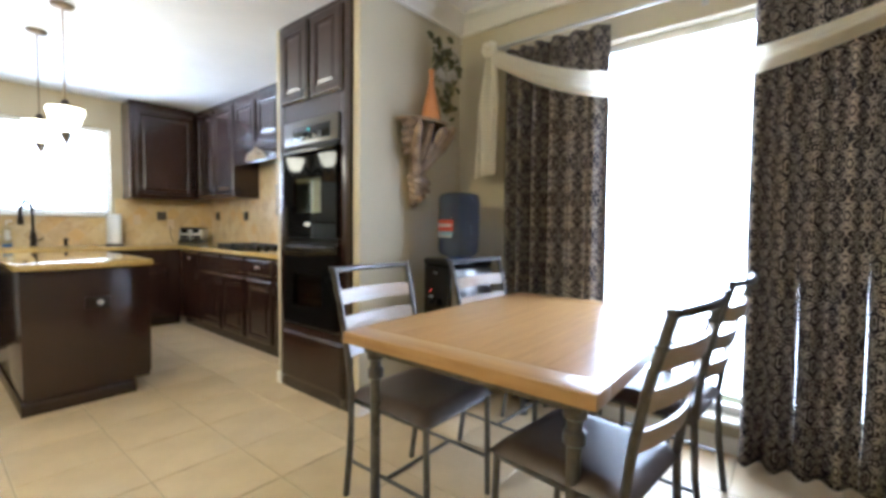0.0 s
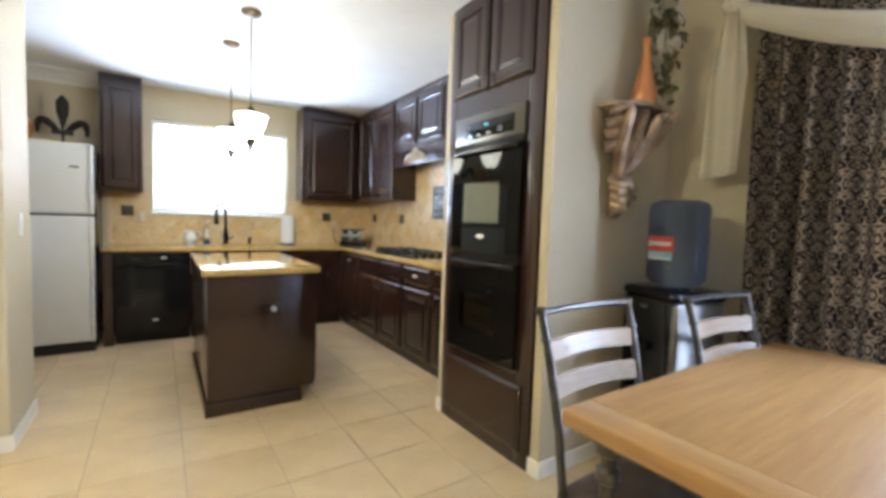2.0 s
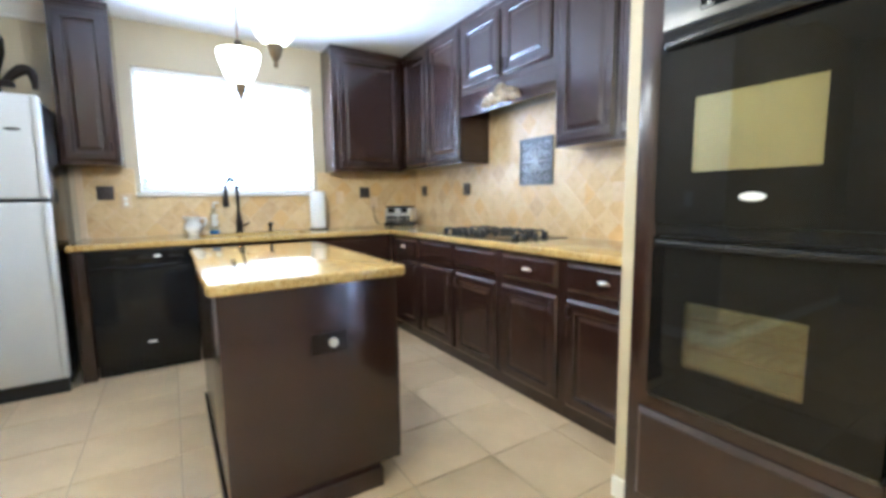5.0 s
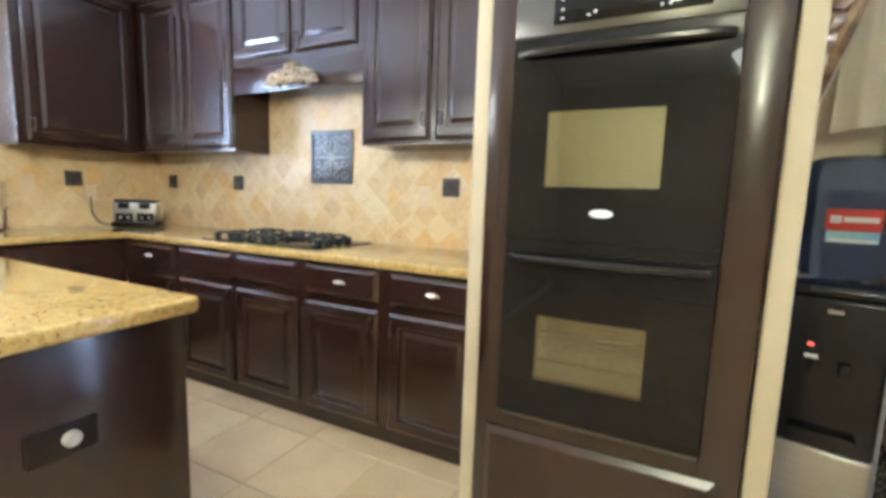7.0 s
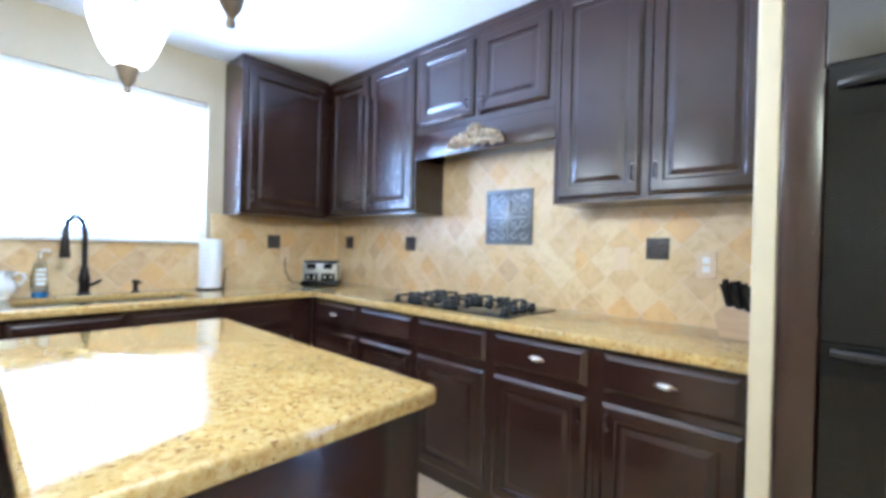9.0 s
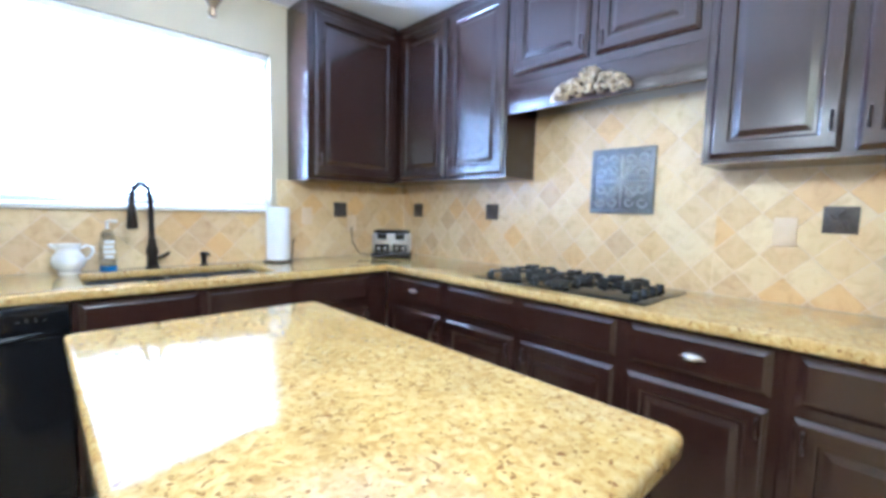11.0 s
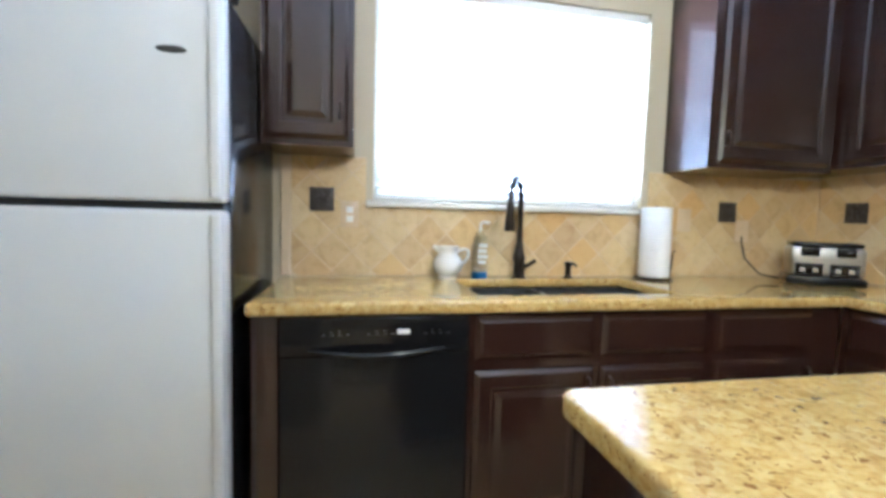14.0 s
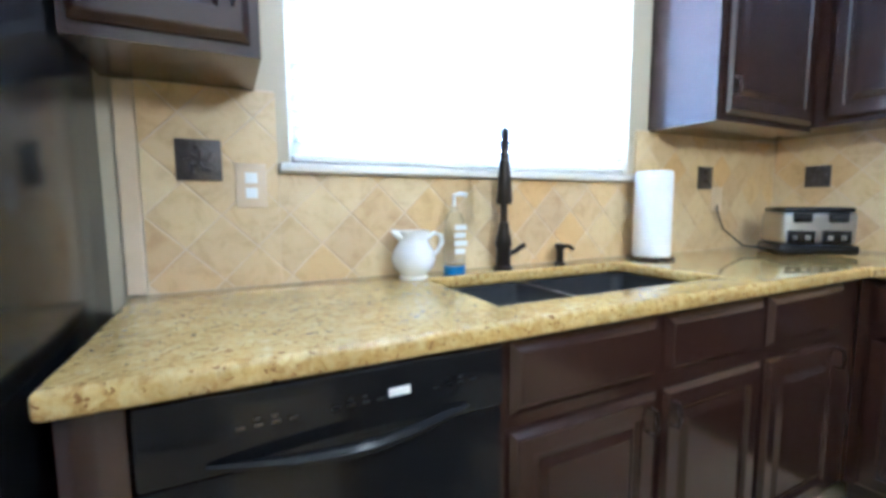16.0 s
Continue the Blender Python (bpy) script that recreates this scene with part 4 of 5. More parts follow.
dw = thing("dishwasher", (-2.447, -0.31, 0), "black built-in dishwasher with a bowed handle", "dishwasher")
part("body", B(-2.749, -2.145, -0.57, -0.02, 0.09, 0.866), BLACK, dw, smooth=None)
part("toe_panel", B(-2.745, -2.149, -0.55, -0.50, 0.0, 0.089), BLACK, dw, smooth=None)
door = part("door", B(-2.746, -2.148, -0.615, -0.571, 0.10, 0.735, bevel=0.006), BLACK, dw, "glossy black door")
cp = part("control_panel", B(-2.746, -2.148, -0.622, -0.571, 0.738, 0.862, bevel=0.008), BLACK, dw, "glossy black control panel")
part("handle", tube(nb(), [(-2.66 + 0.43 * f, -0.622 - 0.030 * math.sin(math.pi * f), 0.756 - 0.012 * math.sin(math.pi * f)) for f in [i / 14 for i in range(15)]], 0.013, 8, lambda f: 0.5 + 0.5 * math.sin(math.pi * f)), BLACK, cp, "bowed black handle")
part("badge", B(-2.385, -2.345, -0.6250, -0.6225, 0.805, 0.820, bevel=0.001), PLAINWHITE, cp, "small pale badge")
for x0 in (-2.62, -2.48, -2.30):
    for k in range(4):
        part("key_mark", B(x0 + 0.025 * k, x0 + 0.025 * k + 0.012, -0.6245, -0.6225, 0.803, 0.807), DARKSTEEL, cp, smooth=None)
        if k in (1, 2):
            part("key_mark", B(x0 + 0.025 * k, x0 + 0.025 * k + 0.008, -0.6245, -0.6225, 0.813, 0.817), DARKSTEEL, cp, smooth=None)
part("door_badge", B(-2.46, -2.41, -0.6175, -0.6155, 0.215, 0.227, bevel=0.001), PLAINWHITE, door, "pale badge")

fr = thing("refrigerator", (-3.28, -0.42, 0), "white top-freezer refrigerator with dark sides", "refrigerator")
FX0, FX1, FY = -3.635, -2.872, -0.705
part("cabinet", B(FX0, FX1, FY + 0.075, -0.03, 0.03, 1.775, bevel=0.008), BLACK, fr, "dark textured side walls")
bot = part("lower_door", B(FX0, FX1, FY, FY + 0.068, 0.09, 1.183, bevel=0.014, seg=3), WHITE, fr)
top = part("freezer_door", B(FX0, FX1, FY, FY + 0.068, 1.203, 1.80, bevel=0.014, seg=3), WHITE, fr)
part("gasket", B(FX0 + 0.02, FX1 - 0.012, FY + 0.03, FY + 0.078, 1.180, 1.206), RUBBER, fr)
part("handle", B(FX1 - 0.034, FX1 - 0.002, FY - 0.016, FY + 0.004, 0.11, 1.175, bevel=0.0095, seg=4), WHITE, bot, "long moulded handle")
part("handle", B(FX1 - 0.034, FX1 - 0.002, FY - 0.016, FY + 0.004, 1.212, 1.79, bevel=0.0095, seg=4), WHITE, top, "moulded handle")
bm = lathe(nb(), [(0, 0), (0.038, 0), (0.038, 0.002), (0.030, 0.004), (0, 0.004)], (0, 0, 0), 24)
bmesh.ops.transform(bm, matrix=Matrix.Translation((FX1 - 0.125, FY - 0.0005, 1.60)) @ Matrix.Rotation(radians(90), 4, "X") @ Matrix.Diagonal((1.0, 0.25, 1, 1)), verts=bm.verts)
part("badge", bm, DARKSTEEL, top, "oval grey badge")
part("hinge_cover", B(FX0 + 0.02, FX0 + 0.10, FY + 0.01, FY + 0.10, 1.801, 1.815, bevel=0.004), WHITE, fr)
part("toe_grille", B(FX0 + 0.01, FX1 - 0.01, FY + 0.02, FY + 0.07, 0.0, 0.085), RUBBER, fr)

fl = thing("fleur_ornament", (-3.12, -0.30, 1.776), "dark metal lily ornament standing on the refrigerator", "ornament")
bm = nb()
bx, by, bz = -3.12, -0.30, 1.776
box(bm, bx - 0.06, bx + 0.06, by - 0.035, by + 0.035, bz, bz + 0.02, 0.004)
tube(bm, [(bx, by, bz + 0.02), (bx, by, bz + 0.20), (bx, by, bz + 0.33), (bx, by, bz + 0.42), (bx, by, bz + 0.48)], 0.05, 10, lambda f: 0.22 + 0.85 * max(0, math.sin(math.pi * max(0, f - 0.28) / 0.72)))
for s in (-1, 1):
    tube(bm, [(bx + s * (0.012 + 0.16 * math.sin(a * 0.62)), by, bz + 0.14 + 0.14 * math.sin(a) - 0.02 * a) for a in [0.28 * i for i in range(11)]], 0.032, 8, lambda f: 0.45 + 0.75 * math.sin(math.pi * min(1, f * 1.0)) * (1 - 0.35 * f))
box(bm, bx - 0.075, bx + 0.075, by - 0.03, by + 0.03, bz + 0.135, bz + 0.165, 0.006)
part("casting", bm, BRONZE, fl)
jar = thing("ginger_jar", (-3.42, -0.34, 1.776), "amber glazed jar on top of the refrigerator", "jar")
part("body", lathe(nb(), [(0, 0), (0.06, 0), (0.075, 0.03), (0.115, 0.13), (0.11, 0.20), (0.075, 0.25), (0.05, 0.27), (0.055, 0.29), (0, 0.29)], (-3.42, -0.34, 1.776), 24), ORANGE, jar)
part("lid", lathe(nb(), [(0, 0.29), (0.06, 0.29), (0.055, 0.315), (0.02, 0.33), (0.015, 0.35), (0, 0.355)], (-3.42, -0.34, 1.776), 20), ORANGE, jar)

# ---- cooktop and small things on the worktop ----
ck = thing("cooktop", (-0.31, -1.76, 0.91), "black glass gas cooktop with cast-iron grates", "cooktop")
CY0, CY1, CX0, CX1 = -2.19, -1.30, -0.555, -0.075
part("glass_plate", B(CX0, CX1, CY0, CY1, 0.9105, 0.918, bevel=0.003), BLACKGLASS, ck)
burners = [(-0.43, -1.45), (-0.20, -1.45), (-0.43, -1.72), (-0.20, -1.72), (-0.43, -1.97)]
for x, y in burners[:4] + [(-0.20, -1.95)]:
    bn = part("burner", lathe(nb(), [(0, 0), (0.050, 0), (0.050, 0.008), (0.038, 0.014), (0.036, 0.022), (0, 0.024)], (x, y, 0.918), 18), IRON, ck)
    for k in range(4):
        turn = Matrix.Translation((x, y, 0)) @ Matrix.Rotation(math.pi / 4 + math.pi / 2 * k, 4, "Z")
        arm = box(nb(), 0.086, 0.108, -0.040, 0.040, 0.9185, 0.958, 0.006)
        box(arm, 0.030, 0.090, -0.006, 0.006, 0.944, 0.958, 0.003)
        box(arm, 0.106, 0.122, -0.007, 0.007, 0.9185, 0.944, 0.003)
        bmesh.ops.transform(arm, matrix=turn, verts=arm.verts)
        part("grate_arm", arm, IRON, bn, "cast-iron grate arm")
for k in range(4):
    y = -2.12
    x = -0.47 + 0.085 * k
    part("control_knob", lathe(nb(), [(0, 0), (0.024, 0), (0.024, 0.005), (0.020, 0.009), (0.018, 0.032), (0.015, 0.036), (0, 0.036)], (x, y, 0.918), 16), BLACK, ck, "black control knob")

to = thing("toaster", (-0.36, -0.31, 0.91), "chrome and black four-slice toaster with two levers", "toaster")
Mt = Matrix.Translation((-0.355, -0.32, 0.91)) @ Matrix.Rotation(radians(-42), 4, "Z") @ Matrix.Diagonal((0.92, 0.66, 1.0, 1))


def turned(bm, m):
    bmesh.ops.transform(bm, matrix=m, verts=bm.verts)
    return bm


part("base", turned(B(-0.155, 0.155, -0.165, 0.165, 0.004, 0.045, bevel=0.012), Mt), BLACK, to, "black plastic base")
part("shell", turned(B(-0.145, 0.145, -0.150, 0.155, 0.0455, 0.180, bevel=0.02, seg=3), Mt), STEEL, to, "brushed chrome shell")
part("top_cover", turned(B(-0.135, 0.135, -0.145, 0.150, 0.1805, 0.200, bevel=0.008), Mt), BLACK, to, "black top")
for x in (-0.068, 0.068):
    fp = part("control_plate", turned(B(x - 0.055, x + 0.055, -0.1575, -0.1505, 0.050, 0.105, bevel=0.003), Mt), BLACK, to, "black control plate")
    part("lever", turned(B(x - 0.036, x + 0.036, -0.174, -0.1505, 0.138, 0.178, bevel=0.005), Mt), BLACK, to, "black lever")
    for d in (-0.025, 0.025):
        part("button", turned(B(x + d - 0.010, x + d + 0.010, -0.162, -0.158, 0.066, 0.084, bevel=0.002), Mt), STEEL, fp)
for x in (-0.10, -0.035, 0.035, 0.10):
    part("slot", turned(B(x - 0.013, x + 0.013, -0.11, 0.11, 0.2003, 0.2015), Mt), RUBBER, to)
part("cord", tube(nb(), [(-0.50, -0.24, 0.93), (-0.53, -0.16, 0.94), (-0.53, -0.07, 1.01), (-0.515, -0.03, 1.09), (-0.505, -0.018, 1.13)], 0.004, 6), RUBBER, to, "black power cord")

kb = thing("knife_block", (-0.17, -3.045, 0.91), "pale maple knife block full of black-handled knives", "knife block")
Mk = Matrix.Translation((-0.17, -3.045, 0.91)) @ Matrix.Rotation(radians(-8), 4, "Z")
bm = prism(nb(), [(-0.055, 0.0), (0.065, 0.0), (0.085, 0.085), (0.050, 0.125), (-0.050, 0.105)], "x", -0.055, 0.055)
part("block", turned(bm, Mk), MAPLE, kb)
for i in range(3):
    for j in range(3):
        p = Vector((-0.035 + 0.035 * i, -0.030 + 0.034 * j, 0.104 + 0.006 * j))
        d = Vector((0.04 * (i - 1), 0.24, 0.95)).normalized()
        bm = rod(nb(), p, p + d * (0.10 + 0.015 * ((i + j) % 2)), 0.010, 0.012, 8)
        part("knife_handle", turned(bm, Mk), BLACK, kb, "black knife handle")


def outlet(x, y, z, axis, label, white=True):
    o = thing("wall_outlet", (x, y, z), label, "outlet", "backsplash outlets")
    if axis == "y":
        part("cover_plate", B(x - 0.038, x + 0.038, y - 0.007, y, z - 0.058, z + 0.058, bevel=0.002), ALMOND, o)
        for dz in (-0.02, 0.02):
            part("socket", B(x - 0.015, x + 0.015, y - 0.010, y - 0.0072, z + dz - 0.014, z + dz + 0.014, bevel=0.001), PLAINWHITE if white else ALMOND, o)
    else:
        part("cover_plate", B(x - 0.007, x, y - 0.038, y + 0.038, z - 0.058, z + 0.058, bevel=0.002), ALMOND, o)
        for dz in (-0.02, 0.02):
            part("socket", B(x - 0.010, x - 0.0072, y - 0.015, y + 0.015, z + dz - 0.014, z + dz + 0.014, bevel=0.001), PLAINWHITE if white else ALMOND, o)


outlet(-2.552, -0.013, 1.185, "y", "almond outlet plate on the tiled wall")
outlet(-0.86, -0.013, 1.200, "y", "almond outlet plate near the paper roll", False)
outlet(-0.505, -0.013, 1.150, "y", "almond outlet plate with the toaster plugged in", False)
outlet(-0.013, -2.515, 1.205, "x", "almond outlet plate on the tiled wall", False)
outlet(-0.013, -2.885, 1.190, "x", "almond switch plate with a white rocker")

# ---- pendants ----


def pendant(x, y):
    p = thing("pendant_lamp", (x, y, KC), "lit pendant lamp with a white glass shade on a thin stem", "pendant lamp", "pendants over the island")
    part("canopy", lathe(nb(), [(0, 0), (0.062, 0), (0.062, -0.008), (0.050, -0.022), (0.018, -0.032), (0, -0.033)], (x, y, KC - 0.001), 24), AGEDBRASS, p)
    part("stem", rod(nb(), (x, y, 1.93), (x, y, KC - 0.03), 0.006, seg=8), AGEDBRASS, p)
    part("socket_cap", lathe(nb(), [(0, 0.06), (0.012, 0.06), (0.022, 0.045), (0.026, 0.012), (0.034, 0.004), (0.034, 0), (0, 0)], (x, y, 1.885), 16), BRONZE, p)
    sh = part("shade", lathe(nb(), [(0.030, 0.145), (0.062, 0.150), (0.096, 0.146), (0.098, 0.138), (0.088, 0.100), (0.074, 0.060), (0.060, 0.028), (0.044, 0.008), (0.020, 0.0), (0.020, 0.004), (0.042, 0.012), (0.056, 0.031), (0.070, 0.062), (0.084, 0.101), (0.093, 0.136), (0.060, 0.144), (0.030, 0.140)], (x, y, 1.742), 24), SHADE, p, "glowing white glass shade")
    sh.visible_shadow = False
    part("finial", lathe(nb(), [(0, 0), (0.008, 0.003), (0.010, 0.012), (0.007, 0.020), (0.012, 0.030), (0.020, 0.042), (0.024, 0.060), (0.030, 0.074), (0.030, 0.082), (0, 0.083)], (x, y, 1.660), 18), AGEDBRASS, p, "aged brass finial")


pendant(-1.90, -2.41)
pendant(-1.935, -1.77)
cl = thing("ceiling_lamp", (-3.65, -4.35, DC), "lit bowl-shaped glass ceiling lamp of the dining side", "ceiling lamp")
part("canopy", lathe(nb(), [(0, 0), (0.08, 0), (0.08, -0.02), (0.02, -0.04), (0, -0.04)], (-3.65, -4.35, DC - 0.001), 24), BRONZE, cl)
part("stem", rod(nb(), (-3.65, -4.35, 2.40), (-3.65, -4.35, DC - 0.035), 0.009, seg=8), BRONZE, cl)
sh = part("shade", lathe(nb(), [(0.0, 0.0), (0.06, 0.008), (0.13, 0.05), (0.18, 0.13), (0.175, 0.13), (0.125, 0.058), (0.05, 0.016), (0, 0.01)], (-3.65, -4.35, 2.25), 24), SHADE, cl, "glowing glass bowl")
sh.visible_shadow = False

# ---- dining table and chairs ----
TW, TL, TH = 0.99, 1.42, 0.752
dt = thing("dining_table", (0, 0, 0), "honey-brown wooden dining table on dark metal legs", "table")
k = 0.12
part("breadboard_end", B(0, k - 0.0008, -TW, 0, TH - 0.045, TH, bevel=0.004), TABLE2, dt)
part("breadboard_end", B(TL - k + 0.0008, TL, -TW, 0, TH - 0.045, TH, bevel=0.004), TABLE2, dt)
for i in range(5):
    w = TW / 5
    part("plank", B(k, TL - k, -TW + i * w + 0.0003, -TW + (i + 1) * w - 0.0003, TH - 0.044, TH - 0.0001, bevel=0.0003, seg=1), TABLE, dt)
part("apron", B(0.06, TL - 0.06, -TW + 0.06, -0.06, TH - 0.085, TH - 0.0455), CHAIRMETAL, dt, "dark metal apron")
for x in (0.09, TL - 0.09):
    for y in (-0.09, -TW + 0.09):
        lg = part("leg", lathe(nb(), [(0, 0), (0.026, 0), (0.026, 0.02), (0.020, 0.03), (0.020, 0.56), (0.032, 0.57), (0.032, 0.60), (0.022, 0.61), (0.022, 0.635), (0.034, 0.645), (0.034, 0.667), (0, 0.667)], (x, y, 0), 16), CHAIRMETAL, dt, "round dark metal leg")
dt.matrix_basis = pose(-1.495, -4.725, 0, 0, 0, 0.6)


def chair_bow(f, depth):
    return depth * 4 * f * (1 - f)


ch = thing("dining_chair", (0, 0, 0), "dark metal ladder-back chair with wooden slats and brown leather seat", "chair", "chairs round the table")
# seat centre at the origin, facing +y; back at y = -0.22
for s in (-1, 1):
    part("back_post", tube(nb(), [(s * 0.205, -0.245, 0.0), (s * 0.207, -0.215, 0.22), (s * 0.208, -0.205, 0.45), (s * 0.212, -0.225, 0.62), (s * 0.217, -0.262, 0.80), (s * 0.222, -0.310, 0.975)], 0.0135, 10), CHAIRMETAL, ch)
    part("post_collar", lathe(nb(), [(0, 0), (0.017, 0), (0.019, 0.006), (0.017, 0.012), (0, 0.012)], (s * 0.2195, -0.286, 0.885), 12), CHAIRMETAL, ch)
    bm = lathe(nb(), [(0, 0), (0.016, 0), (0.020, 0.008), (0.018, 0.018), (0, 0.020)], (s * 0.222, -0.312, 0.968), 12)
    part("post_cap", bm, CHAIRMETAL, ch)
    part("front_leg", tube(nb(), [(s * 0.20, 0.215, 0.0), (s * 0.20, 0.210, 0.25), (s * 0.20, 0.205, 0.44)], 0.0125, 10), CHAIRMETAL, ch)
    part("stretcher", tube(nb(), [(s * 0.205, -0.225, 0.165), (s * 0.20, 0.205, 0.165)], 0.008, 8), CHAIRMETAL, ch)
part("stretcher", tube(nb(), [(-0.20, 0.0, 0.165), (0.20, 0.0, 0.165)], 0.008, 8), CHAIRMETAL, ch)
part("top_rail", tube(nb(), [(-0.222 + 0.444 * f, -0.308 - chair_bow(f, 0.030), 0.972) for f in [i / 12 for i in range(13)]], 0.013, 10), CHAIRMETAL, ch)
for zc, yb, h in ((0.855, -0.278, 0.030), (0.745, -0.250, 0.030), (0.635, -0.229, 0.030)):
    bm = nb()
    rows = []
    for i in range(13):
        f = i / 12
        x, y = -0.212 + 0.424 * f, yb - chair_bow(f, 0.034)
        lean = 0.20 * h
        rows.append([bm.verts.new(p) for p in ((x, y + 0.006 + lean, zc - h), (x, y - 0.006 + lean, zc - h), (x, y - 0.006 - lean, zc + h), (x, y + 0.006 - lean, zc + h))])
    for p, q in zip(rows, rows[1:]):
        for j in range(4):
            bm.faces.new((p[j], p[(j + 1) % 4], q[(j + 1) % 4], q[j]))
    bm.faces.new(rows[0]), bm.faces.new(rows[-1])
    part("back_slat", bm, SLAT, ch, "pale wooden slat")
bm = nb()
n = 14
grid = {}
for i in range(n + 1):
    for j in range(n + 1):
        u, v = 2 * i / n - 1, 2 * j / n - 1
        e = (1 - abs(u) ** 6) ** (1 / 3) * (1 - abs(v) ** 6) ** (1 / 3)
        w = 0.225 - 0.012 * (1 - v) / 2
        grid[i, j, 1] = bm.verts.new((u * w, v * 0.222 + 0.004, 0.448 + 0.040 * e ** 0.7))
        grid[i, j, 0] = bm.verts.new((u * w, v * 0.222 + 0.004, 0.448 - 0.014 * e ** 0.4))
for s in (0, 1):
    for i in range(n):
        for j in range(n):
            bm.faces.new((grid[i, j, s], grid[i + 1, j, s], grid[i + 1, j + 1, s], grid[i, j + 1, s]))
bmesh.ops.remove_doubles(bm, verts=bm.verts, dist=0.0005)
part("seat", bm, LEATHER, ch, "padded brown leather seat", smooth=80)
part("seat_frame", turned(B(-0.205, 0.205, -0.205, 0.205, 0.418, 0.433, bevel=0.004), Matrix.Identity(4)), CHAIRMETAL, ch)
ch.matrix_basis = pose(-1.19, -4.865, 0, 0, 0, 180)
copy_thing(ch, pose(-0.50, -4.96, 0, 0, 0, 177))
copy_thing(ch, pose(-1.195, -5.585, 0, 0, 0, -6))
copy_thing(ch, pose(-0.47, -5.62, 0, 0, 0, -4))

# ---- curtains ----


def curtain(name, y0, y1, seed, label, widths):
    """Folded cloth sewn from several widths that part a little towards the hem."""
    random.seed(seed)
    th = thing(name, (0.03, (y0 + y1) / 2, 0.02), label, "curtain", "patterned curtains")
    base = BASE[th]
    ph = [random.uniform(0, 6.28) for _ in range(4)]
    folds = (y1 - y0) / 0.115
    cuts = [0.0] + [(k + random.uniform(-0.12, 0.12)) / widths for k in range(1, widths)] + [1.0]
    nv = 40
    arc = 0.0
    for f0, f1 in zip(cuts, cuts[1:]):
        nu = max(20, int(150 * (f1 - f0)))
        gap = random.uniform(0.0006, 0.0028)
        vs, uvs, fs = [], [], []
        last = None
        for i in range(nu + 1):
            g = i / nu
            f = f0 + (f1 - f0) * g
            a = 2 * math.pi * folds * f + 0.7 * math.sin(5 * f + ph[0])
            amp = 0.072 * (0.75 + 0.25 * math.sin(7 * f + ph[1]))
            p = (y0 + (y1 - y0) * f, amp * math.sin(a))
            if last:
                arc += math.hypot(p[0] - last[0], p[1] - last[1])
            last = p
            pull = gap * ((g < 0.5 and f0 > 0) * (1 - 2 * g) - (g > 0.5 and f1 < 1) * (2 * g - 1))
            for j in range(nv + 1):
                h = j / nv
                z = 0.025 + 2.325 * h
                k = 0.55 + 0.45 * min(1, (1 - h) * 4)
                sway = 0.012 * math.sin(3 * h + ph[2] + 4 * f) * (1 - h)
                part_way = pull * max(0, min(1, 2.2 * (0.72 - h)))
                vs.append(Vector((0.030 + (p[1] * k + sway), p[0] + part_way + 0.018 * math.sin(2.5 * h + ph[3]) * (1 - h), z)) - base)
                uvs.append((arc, z))
        for i in range(nu):
            for j in range(nv):
                a = i * (nv + 1) + j
                fs.append((a, a + nv + 1, a + nv + 2, a + 1))
        me = bpy.data.meshes.new("panel")
        me.from_pydata(vs, [], fs)
        layer = me.uv_layers.new(name="cloth")
        for l in me.loops:
            layer.data[l.index].uv = uvs[l.vertex_index]
        for p in me.polygons:
            p.use_smooth = True
        me.materials.append(DAMASK)
        ob = new("panel", me)
        ob.parent = th
        md = ob.modifiers.new("thickness", "SOLIDIFY")
        md.thickness = 0.0025
    return th


curtain("curtain", -5.20, -4.515, 3, "dark damask curtain panel hanging in folds, drawn aside", 2)
curtain("curtain", -7.15, -5.89, 8, "dark damask curtain panel hanging in folds, light between its edges", 6)
cr = thing("curtain_rod", (0.03, -5.85, 2.37), "long metal curtain rod on brackets above the window", "curtain rod")
part("rod", rod(nb(), (0.02, -7.35, 2.385), (0.02, -4.42, 2.385), 0.012), STEEL, cr)
for y in (-7.2, -5.66, -4.47):
    bm = rod(nb(), (0.02, y, 2.385), (0.121, y, 2.385), 0.006, seg=8)
    box(bm, 0.112, 0.1215, y - 0.015, y + 0.015, 2.34, 2.43, 0.002)
    part("bracket", bm, STEEL, cr)
for y in (-7.35, -4.42):
    part("finial", ball(nb(), (0.02, y, 2.385), 0.026, seg=12), STEEL, cr)


def drape(name_ob, rows, closed=False):
    """A soft sheet through rows of points, thickened."""
    bm = nb()
    vr = [[bm.verts.new(p) for p in row] for row in rows]
    for p, q in zip(vr, vr[1:]):
        for j in range(len(p) - 1):
            bm.faces.new((p[j], q[j], q[j + 1], p[j + 1]))
    bmesh.ops.solidify(bm, geom=bm.faces[:], thickness=0.003)
    return bm


sc = thing("window_scarf", (-0.03, -5.6, 2.30), "cream sheer scarf draped in a swag over the rod", "scarf")
rows = []
for i in range(41):
    f = i / 40
    y = -4.47 - 2.55 * f
    sag = 4 * f * (1 - f)
    top = 2.35 - 0.40 * sag ** 1.1 * (1 - 0.25 * f)
    bot = top - (0.11 + 0.12 * sag) * (1 - 0.85 * f * (1.6 - f))
    row = []
    for j in range(15):
        g = j / 14
        row.append((-0.040 - 0.035 * math.sin(math.pi * g) - 0.012 * math.sin(9 * g + 3 * f) * (0.3 + sag), y, top + (bot - top) * g))
    rows.append(row)
part("swag", drape("swag", rows), SCARF, sc)
